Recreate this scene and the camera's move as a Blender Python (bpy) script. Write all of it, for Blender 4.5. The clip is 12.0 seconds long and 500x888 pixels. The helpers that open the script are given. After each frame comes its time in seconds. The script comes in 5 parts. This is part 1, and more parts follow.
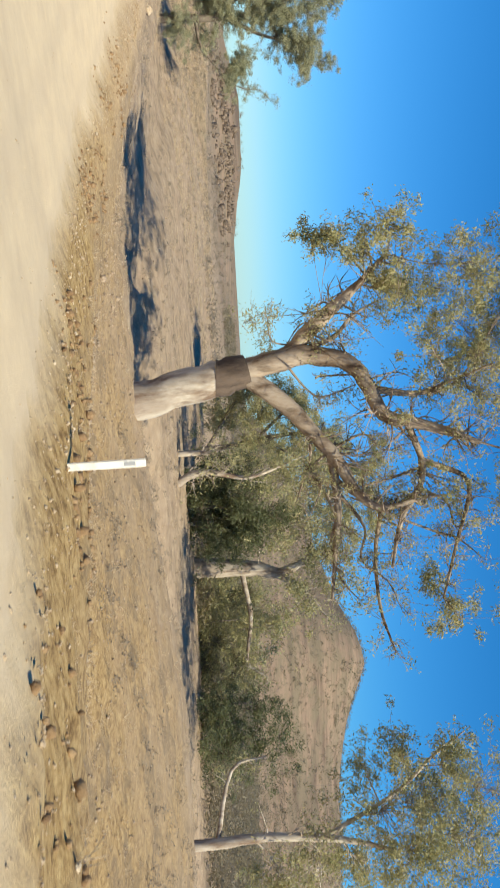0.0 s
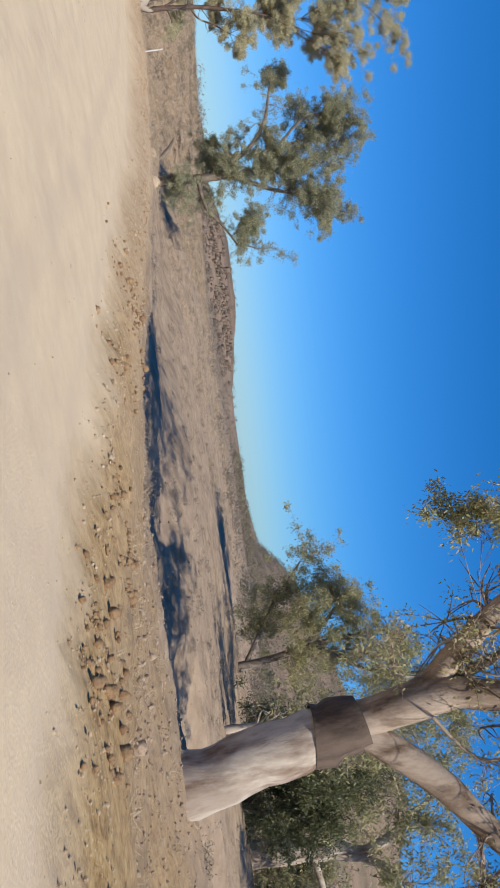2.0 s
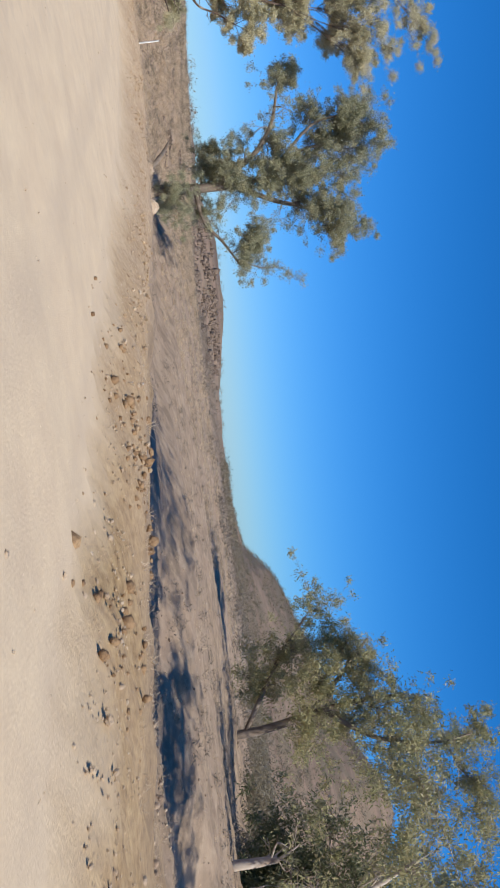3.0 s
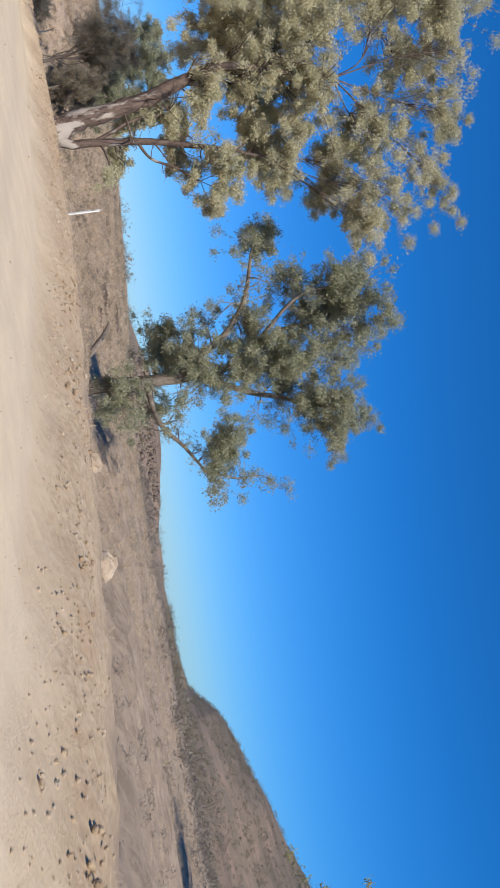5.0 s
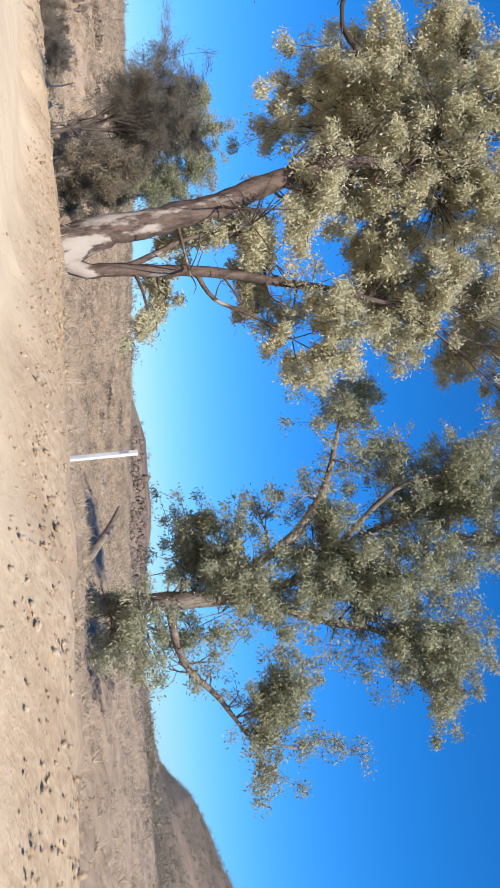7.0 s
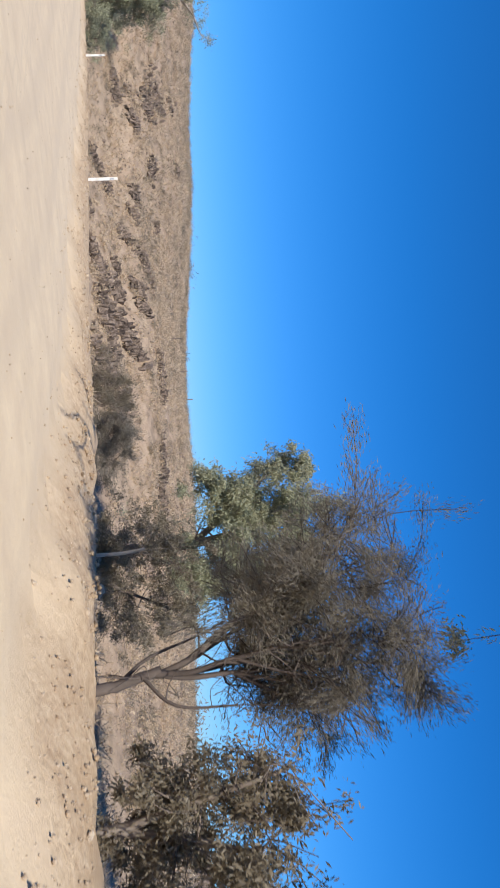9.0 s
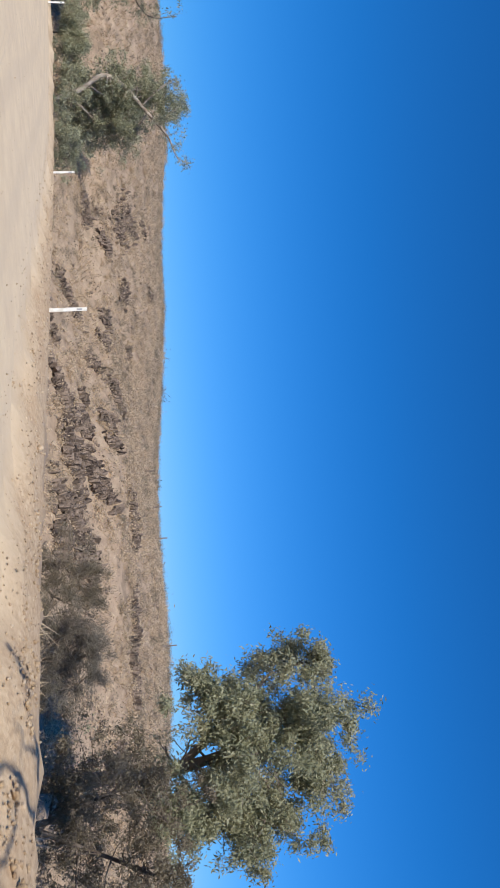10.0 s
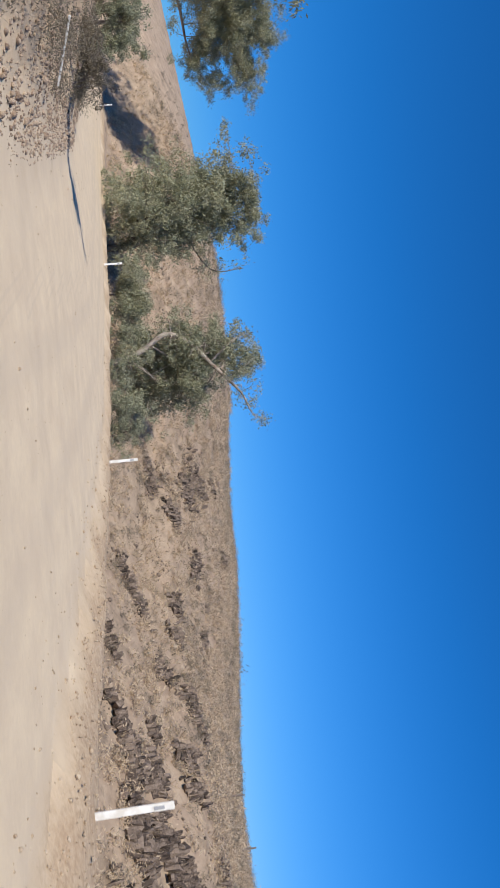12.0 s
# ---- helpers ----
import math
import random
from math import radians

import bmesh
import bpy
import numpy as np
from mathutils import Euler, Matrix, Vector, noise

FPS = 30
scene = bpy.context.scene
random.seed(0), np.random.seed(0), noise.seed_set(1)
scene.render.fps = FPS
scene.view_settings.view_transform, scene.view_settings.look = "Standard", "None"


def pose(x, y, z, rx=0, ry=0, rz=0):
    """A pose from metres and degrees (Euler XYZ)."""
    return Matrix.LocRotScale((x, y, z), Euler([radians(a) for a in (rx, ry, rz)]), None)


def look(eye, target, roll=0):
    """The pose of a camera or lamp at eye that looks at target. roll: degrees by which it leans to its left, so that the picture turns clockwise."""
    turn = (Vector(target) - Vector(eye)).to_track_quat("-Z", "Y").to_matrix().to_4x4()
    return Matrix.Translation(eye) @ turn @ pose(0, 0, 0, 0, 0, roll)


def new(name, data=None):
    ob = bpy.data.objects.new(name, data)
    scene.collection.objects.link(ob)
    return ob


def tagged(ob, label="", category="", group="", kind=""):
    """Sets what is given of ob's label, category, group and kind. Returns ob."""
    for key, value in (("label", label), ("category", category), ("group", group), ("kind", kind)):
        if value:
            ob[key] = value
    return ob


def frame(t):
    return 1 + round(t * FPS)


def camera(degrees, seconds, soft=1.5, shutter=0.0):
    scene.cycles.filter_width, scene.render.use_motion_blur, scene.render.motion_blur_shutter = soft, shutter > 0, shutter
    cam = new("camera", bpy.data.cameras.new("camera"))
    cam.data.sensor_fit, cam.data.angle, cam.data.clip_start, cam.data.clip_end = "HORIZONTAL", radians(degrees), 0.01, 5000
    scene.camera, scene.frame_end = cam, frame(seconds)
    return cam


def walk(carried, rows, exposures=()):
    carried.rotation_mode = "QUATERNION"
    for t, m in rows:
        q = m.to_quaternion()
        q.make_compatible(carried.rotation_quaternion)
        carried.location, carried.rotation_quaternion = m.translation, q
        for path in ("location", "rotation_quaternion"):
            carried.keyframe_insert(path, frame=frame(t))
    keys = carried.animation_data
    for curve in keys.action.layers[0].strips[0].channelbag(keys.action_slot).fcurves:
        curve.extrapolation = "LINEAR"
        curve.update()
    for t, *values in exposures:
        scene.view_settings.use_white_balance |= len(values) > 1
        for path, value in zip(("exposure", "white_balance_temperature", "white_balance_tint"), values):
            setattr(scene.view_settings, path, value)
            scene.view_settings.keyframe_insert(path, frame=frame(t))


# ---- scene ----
cam = camera(35.38, 12.0, soft=1.6, shutter=0.1)
PATH = [
    (0, (0.001, 0.001, 5.064), (-0.107, 20.000, 5.130), 86.46),
    (0.3, (-0.999, 1.495, 4.744), (-3.353, 21.353, 5.076), 86.80),
    (0.5, (-1.706, 2.560, 4.549), (-5.372, 22.217, 4.941), 85.58),
    (1, (-3.482, 5.468, 4.095), (-6.929, 25.167, 4.370), 82.19),
    (1.5, (-5.316, 8.372, 3.602), (-8.442, 28.125, 3.845), 82.05),
    (2, (-7.372, 11.362, 3.134), (-10.526, 31.110, 3.406), 81.87),
    (2.5, (-9.553, 14.382, 2.740), (-12.314, 34.186, 3.128), 81.71),
    (3, (-11.795, 17.447, 2.441), (-14.799, 37.208, 3.103), 82.15),
    (3.2, (-12.717, 18.674, 2.357), (-15.789, 38.414, 3.314), 81.98),
    (4.8, (-20.907, 28.440, 2.020), (-26.496, 47.473, 4.571), 79.79),
    (5, (-21.943, 29.579, 2.042), (-27.502, 48.596, 4.777), 80.39),
    (5.5, (-24.502, 32.386, 2.039), (-30.326, 51.200, 5.520), 84.53),
    (6, (-26.983, 35.118, 1.951), (-32.534, 54.011, 5.454), 86.36),
    (6.5, (-29.613, 37.602, 1.871), (-35.230, 56.526, 5.083), 85.76),
    (7, (-32.512, 40.066, 1.805), (-39.359, 58.583, 5.002), 84.65),
    (7.2, (-33.682, 40.980, 1.788), (-40.787, 59.390, 5.042), 84.19),
    (7.5, (-35.423, 42.165, 1.785), (-43.751, 60.021, 5.219), 83.35),
    (7.7, (-36.598, 42.863, 1.804), (-45.960, 60.194, 5.263), 83.62),
    (9.3, (-45.722, 49.424, 1.504), (-59.833, 63.336, 4.209), 85.55),
    (9.5, (-46.967, 50.026, 1.509), (-61.536, 63.401, 4.487), 85.73),
    (10, (-50.079, 51.362, 1.488), (-65.309, 63.824, 5.061), 85.88),
    (10.5, (-52.956, 52.374, 1.396), (-68.851, 64.085, 4.594), 86.29),
    (11, (-55.853, 53.151, 1.364), (-72.639, 63.607, 4.345), 86.00),
    (11.5, (-58.949, 53.702, 1.359), (-76.704, 62.445, 4.242), 84.99),
    (12, (-62.079, 54.065, 1.324), (-80.404, 61.665, 3.863), 84.44),
]
walk(cam, [(t, look(eye, target, roll)) for t, eye, target, roll in PATH],
     [(0.0, 0.42, 7700, 0), (0.8, 0.18, 7400, 5), (1.5, 0.08, 7000, 8), (3.0, 0.06, 6600, 10), (5.5, 0.15, 6450, 10), (7.3, 0.5, 6500, 10), (9.3, 0.15, 6450, 10), (12.0, 0.0, 6400, 10)])

# ---- light ----
SUN = Vector((0.50, -0.555, 0.665)).normalized()
world = bpy.data.worlds.new("sky")
scene.world = world
world.use_nodes = True
sky = world.node_tree.nodes.new("ShaderNodeTexSky")
sky.sky_type, sky.sun_disc = "NISHITA", False
sky.sun_elevation = math.asin(SUN.z)
sky.sun_rotation = math.atan2(SUN.x, SUN.y)
sky.altitude, sky.air_density, sky.dust_density, sky.ozone_density = 300.0, 0.9, 0.1, 3.0
world.node_tree.nodes["Background"].inputs["Strength"].default_value = 0.085
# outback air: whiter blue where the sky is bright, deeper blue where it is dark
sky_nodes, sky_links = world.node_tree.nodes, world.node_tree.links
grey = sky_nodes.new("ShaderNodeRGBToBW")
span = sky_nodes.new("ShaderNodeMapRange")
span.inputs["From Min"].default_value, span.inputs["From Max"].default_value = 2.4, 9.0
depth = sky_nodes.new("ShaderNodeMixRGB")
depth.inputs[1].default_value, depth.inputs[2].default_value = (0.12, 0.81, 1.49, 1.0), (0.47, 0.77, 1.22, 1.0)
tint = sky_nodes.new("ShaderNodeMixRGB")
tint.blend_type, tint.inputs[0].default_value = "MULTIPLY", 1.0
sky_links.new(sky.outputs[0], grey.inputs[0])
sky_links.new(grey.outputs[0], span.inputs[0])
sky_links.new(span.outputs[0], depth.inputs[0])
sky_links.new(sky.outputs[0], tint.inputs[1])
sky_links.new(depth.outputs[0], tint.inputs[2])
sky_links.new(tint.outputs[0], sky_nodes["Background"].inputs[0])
lamp = bpy.data.lights.new("sun", "SUN")
lamp.energy, lamp.angle, lamp.color = 5.0, radians(0.5), (1.0, 0.95, 0.86)
new("sun", lamp).matrix_world = look(SUN * 100, (0, 0, 0))


# ---- materials ----
class Nodes:
    """A small helper that strings shader nodes together."""

    def __init__(self, name):
        self.mat = bpy.data.materials.new(name)
        self.mat.use_nodes = True
        self.tree = self.mat.node_tree
        self.shader = self.tree.nodes["Principled BSDF"]
        self.shader.inputs["Specular IOR Level"].default_value = 0.25

    def node(self, kind, **inputs):
        n = self.tree.nodes.new("ShaderNode" + kind)
        for key, value in inputs.items():
            self.put(n.inputs[key.replace("_", " ")], value)
        return n

    def put(self, socket, value):
        if hasattr(value, "is_output"):
            self.tree.links.new(value, socket)
        else:
            socket.default_value = value

    def noise(self, scale, detail=4.0, rough=0.6, vector=None):
        n = self.node("TexNoise", Scale=scale, Detail=detail, Roughness=rough)
        self.tree.links.new(vector or self.place(), n.inputs["Vector"])
        return n.outputs["Fac"]

    def place(self):
        return self.node("NewGeometry").outputs["Position"]

    def object_place(self):
        return self.node("TexCoord").outputs["Object"]

    def ramp(self, fac, *stops):
        n = self.node("ValToRGB", Fac=fac)
        while len(n.color_ramp.elements) < len(stops):
            n.color_ramp.elements.new(0.5)
        for e, (at, colour) in zip(n.color_ramp.elements, stops):
            e.position = at
            e.color = (*colour, 1.0) if hasattr(colour, "__len__") else (colour, colour, colour, 1.0)
        return n.outputs["Color"]

    def mix(self, fac, a, b, kind="MIX"):
        n = self.node("MixRGB")
        n.blend_type = kind
        for socket, value in zip(n.inputs, (fac, a, b)):
            self.put(socket, (*value, 1.0) if isinstance(value, tuple) else value)
        return n.outputs["Color"]

    def maths(self, kind, a, b=0.0, c=0.0):
        n = self.node("Math")
        n.operation = kind
        for socket, value in zip(n.inputs, (a, b, c)):
            self.put(socket, value)
        return n.outputs[0]

    def done(self, colour, rough=0.9, height=None, strength=0.4, distance=0.05):
        self.put(self.shader.inputs["Base Color"], (*colour, 1.0) if isinstance(colour, tuple) else colour)
        self.put(self.shader.inputs["Roughness"], rough)
        if height is not None:
            b = self.node("Bump", Height=height, Strength=strength, Distance=distance)
            self.tree.links.new(b.outputs[0], self.shader.inputs["Normal"])
        return self.mat


def land_material():
    """Pale sand on the road, gravel on the verge, dry grass and brown earth beyond."""
    m = Nodes("dry_land")
    d = m.node("Attribute")
    d.attribute_name = "zone"
    zone = d.outputs["Fac"]
    wob = m.noise(0.45, 5.0)
    edge = m.maths("MULTIPLY_ADD", m.maths("SUBTRACT", wob, 0.5), 2.2, zone)
    fine, mid, wide = m.noise(9.0, 6.0, 0.7), m.noise(1.3, 5.0), m.noise(0.11, 4.0)
    grit = m.noise(38.0, 3.0, 0.7)
    road = m.ramp(mid, (0.3, (0.59, 0.46, 0.315)), (0.7, (0.69, 0.55, 0.37)))
    road = m.mix(m.ramp(fine, (0.35, 0.0), (0.75, 0.3)), road, (0.50, 0.38, 0.27))
    # wheel tracks, swept paler, with looser grit between them
    track = m.maths("SINE", m.maths("MULTIPLY_ADD", m.noise(0.12, 2.0), 3.0, m.maths("MULTIPLY", zone, 3.1)))
    road = m.mix(m.ramp(track, (0.3, 0.0), (0.9, 0.35)), road, (0.53, 0.42, 0.30))
    verge = m.ramp(fine, (0.3, (0.34, 0.24, 0.15)), (0.5, (0.50, 0.37, 0.24)), (0.72, (0.62, 0.49, 0.34)))
    verge = m.mix(m.ramp(mid, (0.35, 0.0), (0.7, 0.5)), verge, (0.38, 0.25, 0.15))
    # browner, redder soil near the creek
    here = m.node("SeparateXYZ", Vector=m.place()).outputs["Y"]
    brown = m.ramp(m.maths("MULTIPLY_ADD", m.maths("SUBTRACT", m.noise(0.3, 4.0), 0.5), 0.6, m.maths("MULTIPLY", here, 0.02)), (0.35, 1.0), (0.75, 0.0))
    soil = m.ramp(m.noise(5.0, 6.0, 0.75), (0.35, (0.16, 0.09, 0.036)), (0.5, (0.375, 0.245, 0.108)), (0.68, (0.55, 0.395, 0.195)))
    verge = m.mix(brown, verge, soil)
    grass = m.ramp(mid, (0.3, (0.27, 0.195, 0.138)), (0.5, (0.355, 0.262, 0.188)), (0.7, (0.45, 0.345, 0.245)))
    grass = m.mix(m.ramp(fine, (0.45, 0.0), (0.75, 0.45)), grass, (0.24, 0.17, 0.115))
    grass = m.mix(m.ramp(wide, (0.4, 0.0), (0.65, 0.4)), grass, (0.36, 0.275, 0.19))
    grass = m.mix(m.maths("MULTIPLY", brown, 0.85), grass, soil)
    tuft = m.noise(0.55, 6.0, 0.75)
    grass = m.mix(m.ramp(tuft, (0.5, 0.0), (0.6, 0.6)), grass, (0.19, 0.142, 0.098))
    # the range: red-brown stone in level beds, grey-green where the scrub holds
    bed = m.node("Mapping", Vector=m.place(), Scale=(0.012, 0.012, 0.16)).outputs[0]
    beds = m.noise(1.0, 6.0, 0.7, bed)
    stone = m.ramp(beds, (0.40, (0.10, 0.066, 0.05)), (0.48, (0.22, 0.15, 0.108)), (0.6, (0.30, 0.205, 0.145)))
    stone = m.mix(m.ramp(m.noise(0.07, 6.0, 0.75), (0.42, 0.0), (0.58, 0.75)), stone, (0.155, 0.13, 0.085))
    range_part = m.ramp(m.maths("MULTIPLY", here, 0.002), (0.3, 0.0), (0.46, 0.85))
    grass = m.mix(range_part, grass, stone)
    c = m.mix(m.ramp(edge, (0.0, 0.0), (1.0, 1.0)), road, verge)
    over = m.maths("SUBTRACT", edge, 2.0)
    c = m.mix(m.ramp(over, (0.0, 0.0), (0.8, 1.0)), c, grass)
    high = m.mix(m.ramp(edge, (0.0, 0.3), (1.0, 1.0)), (0.5, 0.5, 0.5), m.mix(0.5, fine, grit))
    return m.done(c, 0.95, high, 0.6, 0.06)


def bark(name, light, dark, stain, scale=1.0):
    m = Nodes(name)
    v = m.node("Mapping", Vector=m.object_place(), Scale=(1.0 * scale, 1.0 * scale, 0.28 * scale)).outputs[0]
    a, b, c = m.noise(1.5, 5.0, 0.6, v), m.noise(9.0, 5.0, 0.7, v), m.noise(0.7, 3.0, 0.5, v)
    col = m.ramp(a, (0.36, dark), (0.55, light))
    col = m.mix(m.ramp(b, (0.45, 0.0), (0.75, 0.6)), col, stain)
    col = m.mix(m.ramp(c, (0.52, 0.0), (0.62, 0.55)), col, dark)
    return m.done(col, 0.85, b, 0.5, 0.04)


def shed_bark(name, rough_tone, dark, bare):
    """Dark rough bark that has come away in pale patches, more so towards the foot."""
    m = Nodes(name)
    v = m.node("Mapping", Vector=m.object_place(), Scale=(1.0, 1.0, 0.35)).outputs[0]
    a, b = m.noise(6.0, 5.0, 0.7, v), m.noise(2.6, 4.0, 0.6, v)
    low = m.maths("MULTIPLY_ADD", m.node("SeparateXYZ", Vector=m.object_place()).outputs["Z"], -0.05, 0.10)
    col = m.ramp(a, (0.38, dark), (0.6, rough_tone))
    col = m.mix(m.ramp(m.maths("ADD", b, low), (0.53, 0.0), (0.62, 0.85)), col, bare)
    return m.done(col, 0.85, m.mix(0.4, a, b), 0.8, 0.05)


def leaf(name, *tones, gloss=0.5, patch=0.9):
    """Leaves that differ a little one from the next, and more from spray to spray."""
    m = Nodes(name)
    r = m.node("NewGeometry").outputs["Random Per Island"]
    n = len(tones) - 1
    fac = m.mix(0.45, m.ramp(m.noise(patch, 3.0, 0.6), (0.3, 0.0), (0.7, 1.0)), r)
    col = m.ramp(fac, *[(i / n, t) for i, t in enumerate(tones)])
    m.put(m.shader.inputs["Roughness"], gloss)
    m.shader.inputs["Specular IOR Level"].default_value = 0.4
    back = m.node("BsdfTranslucent", Color=col)
    mixed = m.node("MixShader", Fac=0.4)
    m.put(m.shader.inputs["Base Color"], col)
    m.tree.links.new(m.shader.outputs[0], mixed.inputs[1])
    m.tree.links.new(back.outputs[0], mixed.inputs[2])
    m.tree.links.new(mixed.outputs[0], m.tree.nodes["Material Output"].inputs["Surface"])
    return m.mat


def rock(name, light, mid, dark):
    m = Nodes(name)
    v = m.node("Mapping", Vector=m.place(), Scale=(1.0, 1.0, 0.35)).outputs[0]
    a, b, c = m.noise(4.5, 6.0, 0.7, v), m.noise(16.0, 5.0, 0.75), m.noise(1.1, 4.0)
    col = m.ramp(a, (0.36, dark), (0.5, mid), (0.62, light))
    col = m.mix(m.ramp(b, (0.46, 0.0), (0.6, 0.75)), col, dark)
    col = m.mix(m.ramp(c, (0.45, 0.0), (0.6, 0.5)), col, light)
    r = m.node("ObjectInfo").outputs["Random"]
    col = m.mix(m.ramp(r, (0.0, 0.6), (0.25, 0.0)), col, dark)
    col = m.mix(m.ramp(r, (0.65, 0.0), (1.0, 0.75)), col, light)
    return m.done(col, 0.9, m.mix(0.5, a, b), 0.9, 0.12)


LAND = land_material()
PALE_BARK = bark("pale_bark", (0.52, 0.46, 0.39), (0.17, 0.115, 0.085), (0.34, 0.25, 0.18))
GREY_BARK = bark("grey_bark", (0.27, 0.225, 0.185), (0.10, 0.075, 0.06), (0.17, 0.13, 0.10))
BLEACHED_WOOD = bark("bleached_wood", (0.62, 0.57, 0.50), (0.44, 0.38, 0.31), (0.52, 0.46, 0.38))
LIMB_BARK = bark("brown_limb_bark", (0.40, 0.325, 0.26), (0.10, 0.066, 0.046), (0.26, 0.17, 0.11), 1.3)
SLEEVE_BARK = bark("dark_sleeve_bark", (0.13, 0.095, 0.075), (0.05, 0.036, 0.03), (0.09, 0.065, 0.05), 1.4)
DEAD_WOOD = bark("dark_dead_wood", (0.075, 0.056, 0.047), (0.03, 0.023, 0.02), (0.05, 0.038, 0.032), 1.5)
WATTLE_BARK = bark("grey_brown_wattle_bark", (0.14, 0.112, 0.096), (0.07, 0.055, 0.047), (0.10, 0.08, 0.067), 1.5)
PATCHY_BARK = shed_bark("patchy_bark", (0.155, 0.108, 0.084), (0.06, 0.042, 0.034), (0.42, 0.365, 0.31))
LEAF_PALE = leaf("pale_olive_leaf", (0.36, 0.345, 0.22), (0.48, 0.45, 0.29), (0.60, 0.55, 0.365), (0.68, 0.605, 0.40))
LEAF_OLIVE = leaf("olive_leaf", (0.225, 0.23, 0.115), (0.32, 0.315, 0.155), (0.43, 0.385, 0.20), (0.52, 0.435, 0.235))
LEAF_GREY = leaf("grey_green_leaf", (0.22, 0.235, 0.155), (0.305, 0.315, 0.20), (0.40, 0.39, 0.255), (0.46, 0.425, 0.275))
LEAF_DARK = leaf("dark_leaf", (0.085, 0.10, 0.052), (0.12, 0.138, 0.066), (0.165, 0.175, 0.085), (0.20, 0.195, 0.105))
LEAF_WATTLE = leaf("wattle_leaf", (0.15, 0.132, 0.108), (0.19, 0.168, 0.136), (0.23, 0.205, 0.16), (0.28, 0.25, 0.185), gloss=0.7)
LEAF_DRY = leaf("dry_leaf", (0.16, 0.128, 0.09), (0.205, 0.17, 0.118), (0.25, 0.21, 0.145), (0.27, 0.225, 0.15))
LEAF_SCRUB = leaf("saltbush_leaf", (0.20, 0.165, 0.125), (0.255, 0.21, 0.16), (0.31, 0.255, 0.195), (0.35, 0.285, 0.215))
LEAF_MALLEE = leaf("mallee_leaf", (0.15, 0.132, 0.086), (0.195, 0.168, 0.11), (0.235, 0.20, 0.135), (0.27, 0.225, 0.155), patch=0.05)
STRAW = leaf("straw", (0.44, 0.33, 0.22), (0.55, 0.425, 0.29), (0.63, 0.495, 0.345), (0.68, 0.545, 0.385))
DARK_ROCK = rock("dark_brown_rock", (0.31, 0.235, 0.18), (0.125, 0.09, 0.07), (0.03, 0.022, 0.018))
MID_ROCK = rock("brown_rubble", (0.55, 0.43, 0.32), (0.42, 0.31, 0.225), (0.24, 0.17, 0.12))
PALE_ROCK = rock("sandy_rock", (0.66, 0.54, 0.40), (0.55, 0.42, 0.29), (0.42, 0.30, 0.20))


def paint_material():
    m = Nodes("white_post_paint")
    a, b = m.noise(6.0, 4.0), m.noise(40.0, 3.0)
    col = m.ramp(a, (0.35, (0.66, 0.63, 0.57)), (0.6, (0.82, 0.81, 0.78)))
    return m.done(col, 0.5, b, 0.1, 0.005)


PAINT = paint_material()
REFLECTOR = Nodes("grey_reflector").done((0.35, 0.36, 0.38), 0.25)


# ---- the lie of the land ----
# centre of the camera's lane and its height, from well behind to well past the walk
LANE = [(40.0, -62.0, 9.75), (21.0, -32.0, 7.25), (10.0, -15.0, 5.55), (0.0, 0.0, 3.8), (-3.5, 5.5, 2.85), (-7.4, 11.4, 1.87), (-11.8, 17.4, 1.18),
        (-16.6, 23.6, 0.87), (-20.9, 28.4, 0.77), (-27.0, 35.1, 0.7), (-32.5, 40.1, 0.55), (-36.6, 42.9, 0.53), (-41.2, 46.3, 0.35), (-45.7, 49.4, 0.25),
        (-50.1, 51.4, 0.13), (-55.9, 53.2, 0.03), (-62.1, 54.3, -0.13), (-70.0, 55.5, -0.15), (-80.0, 57.3, -0.2), (-90.0, 58.8, -0.25), (-100.0, 57.8, -0.25),
        (-112.0, 54.4, -0.22), (-126.0, 49.4, -0.05), (-140.0, 43.0, 0.25), (-160.0, 31.0, 0.6), (-200.0, 4.0, 1.2)]
CREEK = [(30.0, 48.0), (8.0, 41.0), (-6.0, 38.0), (-13.0, 42.0), (-20.0, 50.0), (-29.0, 62.0), (-42.0, 74.0), (-60.0, 80.0)]
FOOT = [(-30.0, 118.0), (-55.0, 100.0), (-72.0, 86.0), (-88.0, 81.0), (-106.0, 79.5), (-116.5, 74.0), (-124.5, 63.5), (-135.0, 54.0), (-152.0, 43.0), (-200.0, 14.0)]


def along(line, x, y):
    """For points: distance to a polyline, signed (positive to its right), and the place along it in metres."""
    best = np.full(x.shape, 1e9)
    side, run = np.zeros(x.shape), np.zeros(x.shape)
    s0 = 0.0
    for (ax, ay, *_), (bx, by, *_) in zip(line, line[1:]):
        ux, uy = bx - ax, by - ay
        size = math.hypot(ux, uy)
        k = np.clip(((x - ax) * ux + (y - ay) * uy) / size**2, 0, 1)
        ox, oy = x - ax - k * ux, y - ay - k * uy
        d = np.hypot(ox, oy)
        near = d < best
        best = np.where(near, d, best)
        side = np.where(near, np.sign(ox * uy - oy * ux), side)
        run = np.where(near, s0 + k * size, run)
        s0 += size
    return best * np.where(side == 0, 1, side), run


def runs(line):
    return np.r_[0, np.cumsum([math.hypot(b[0] - a[0], b[1] - a[1]) for a, b in zip(line, line[1:])])]


LANE_RUN = runs(LANE)
START = LANE_RUN[3]


def smooth(a, b, v):
    k = np.clip((v - a) / (b - a), 0, 1)
    return k * k * (3 - 2 * k)


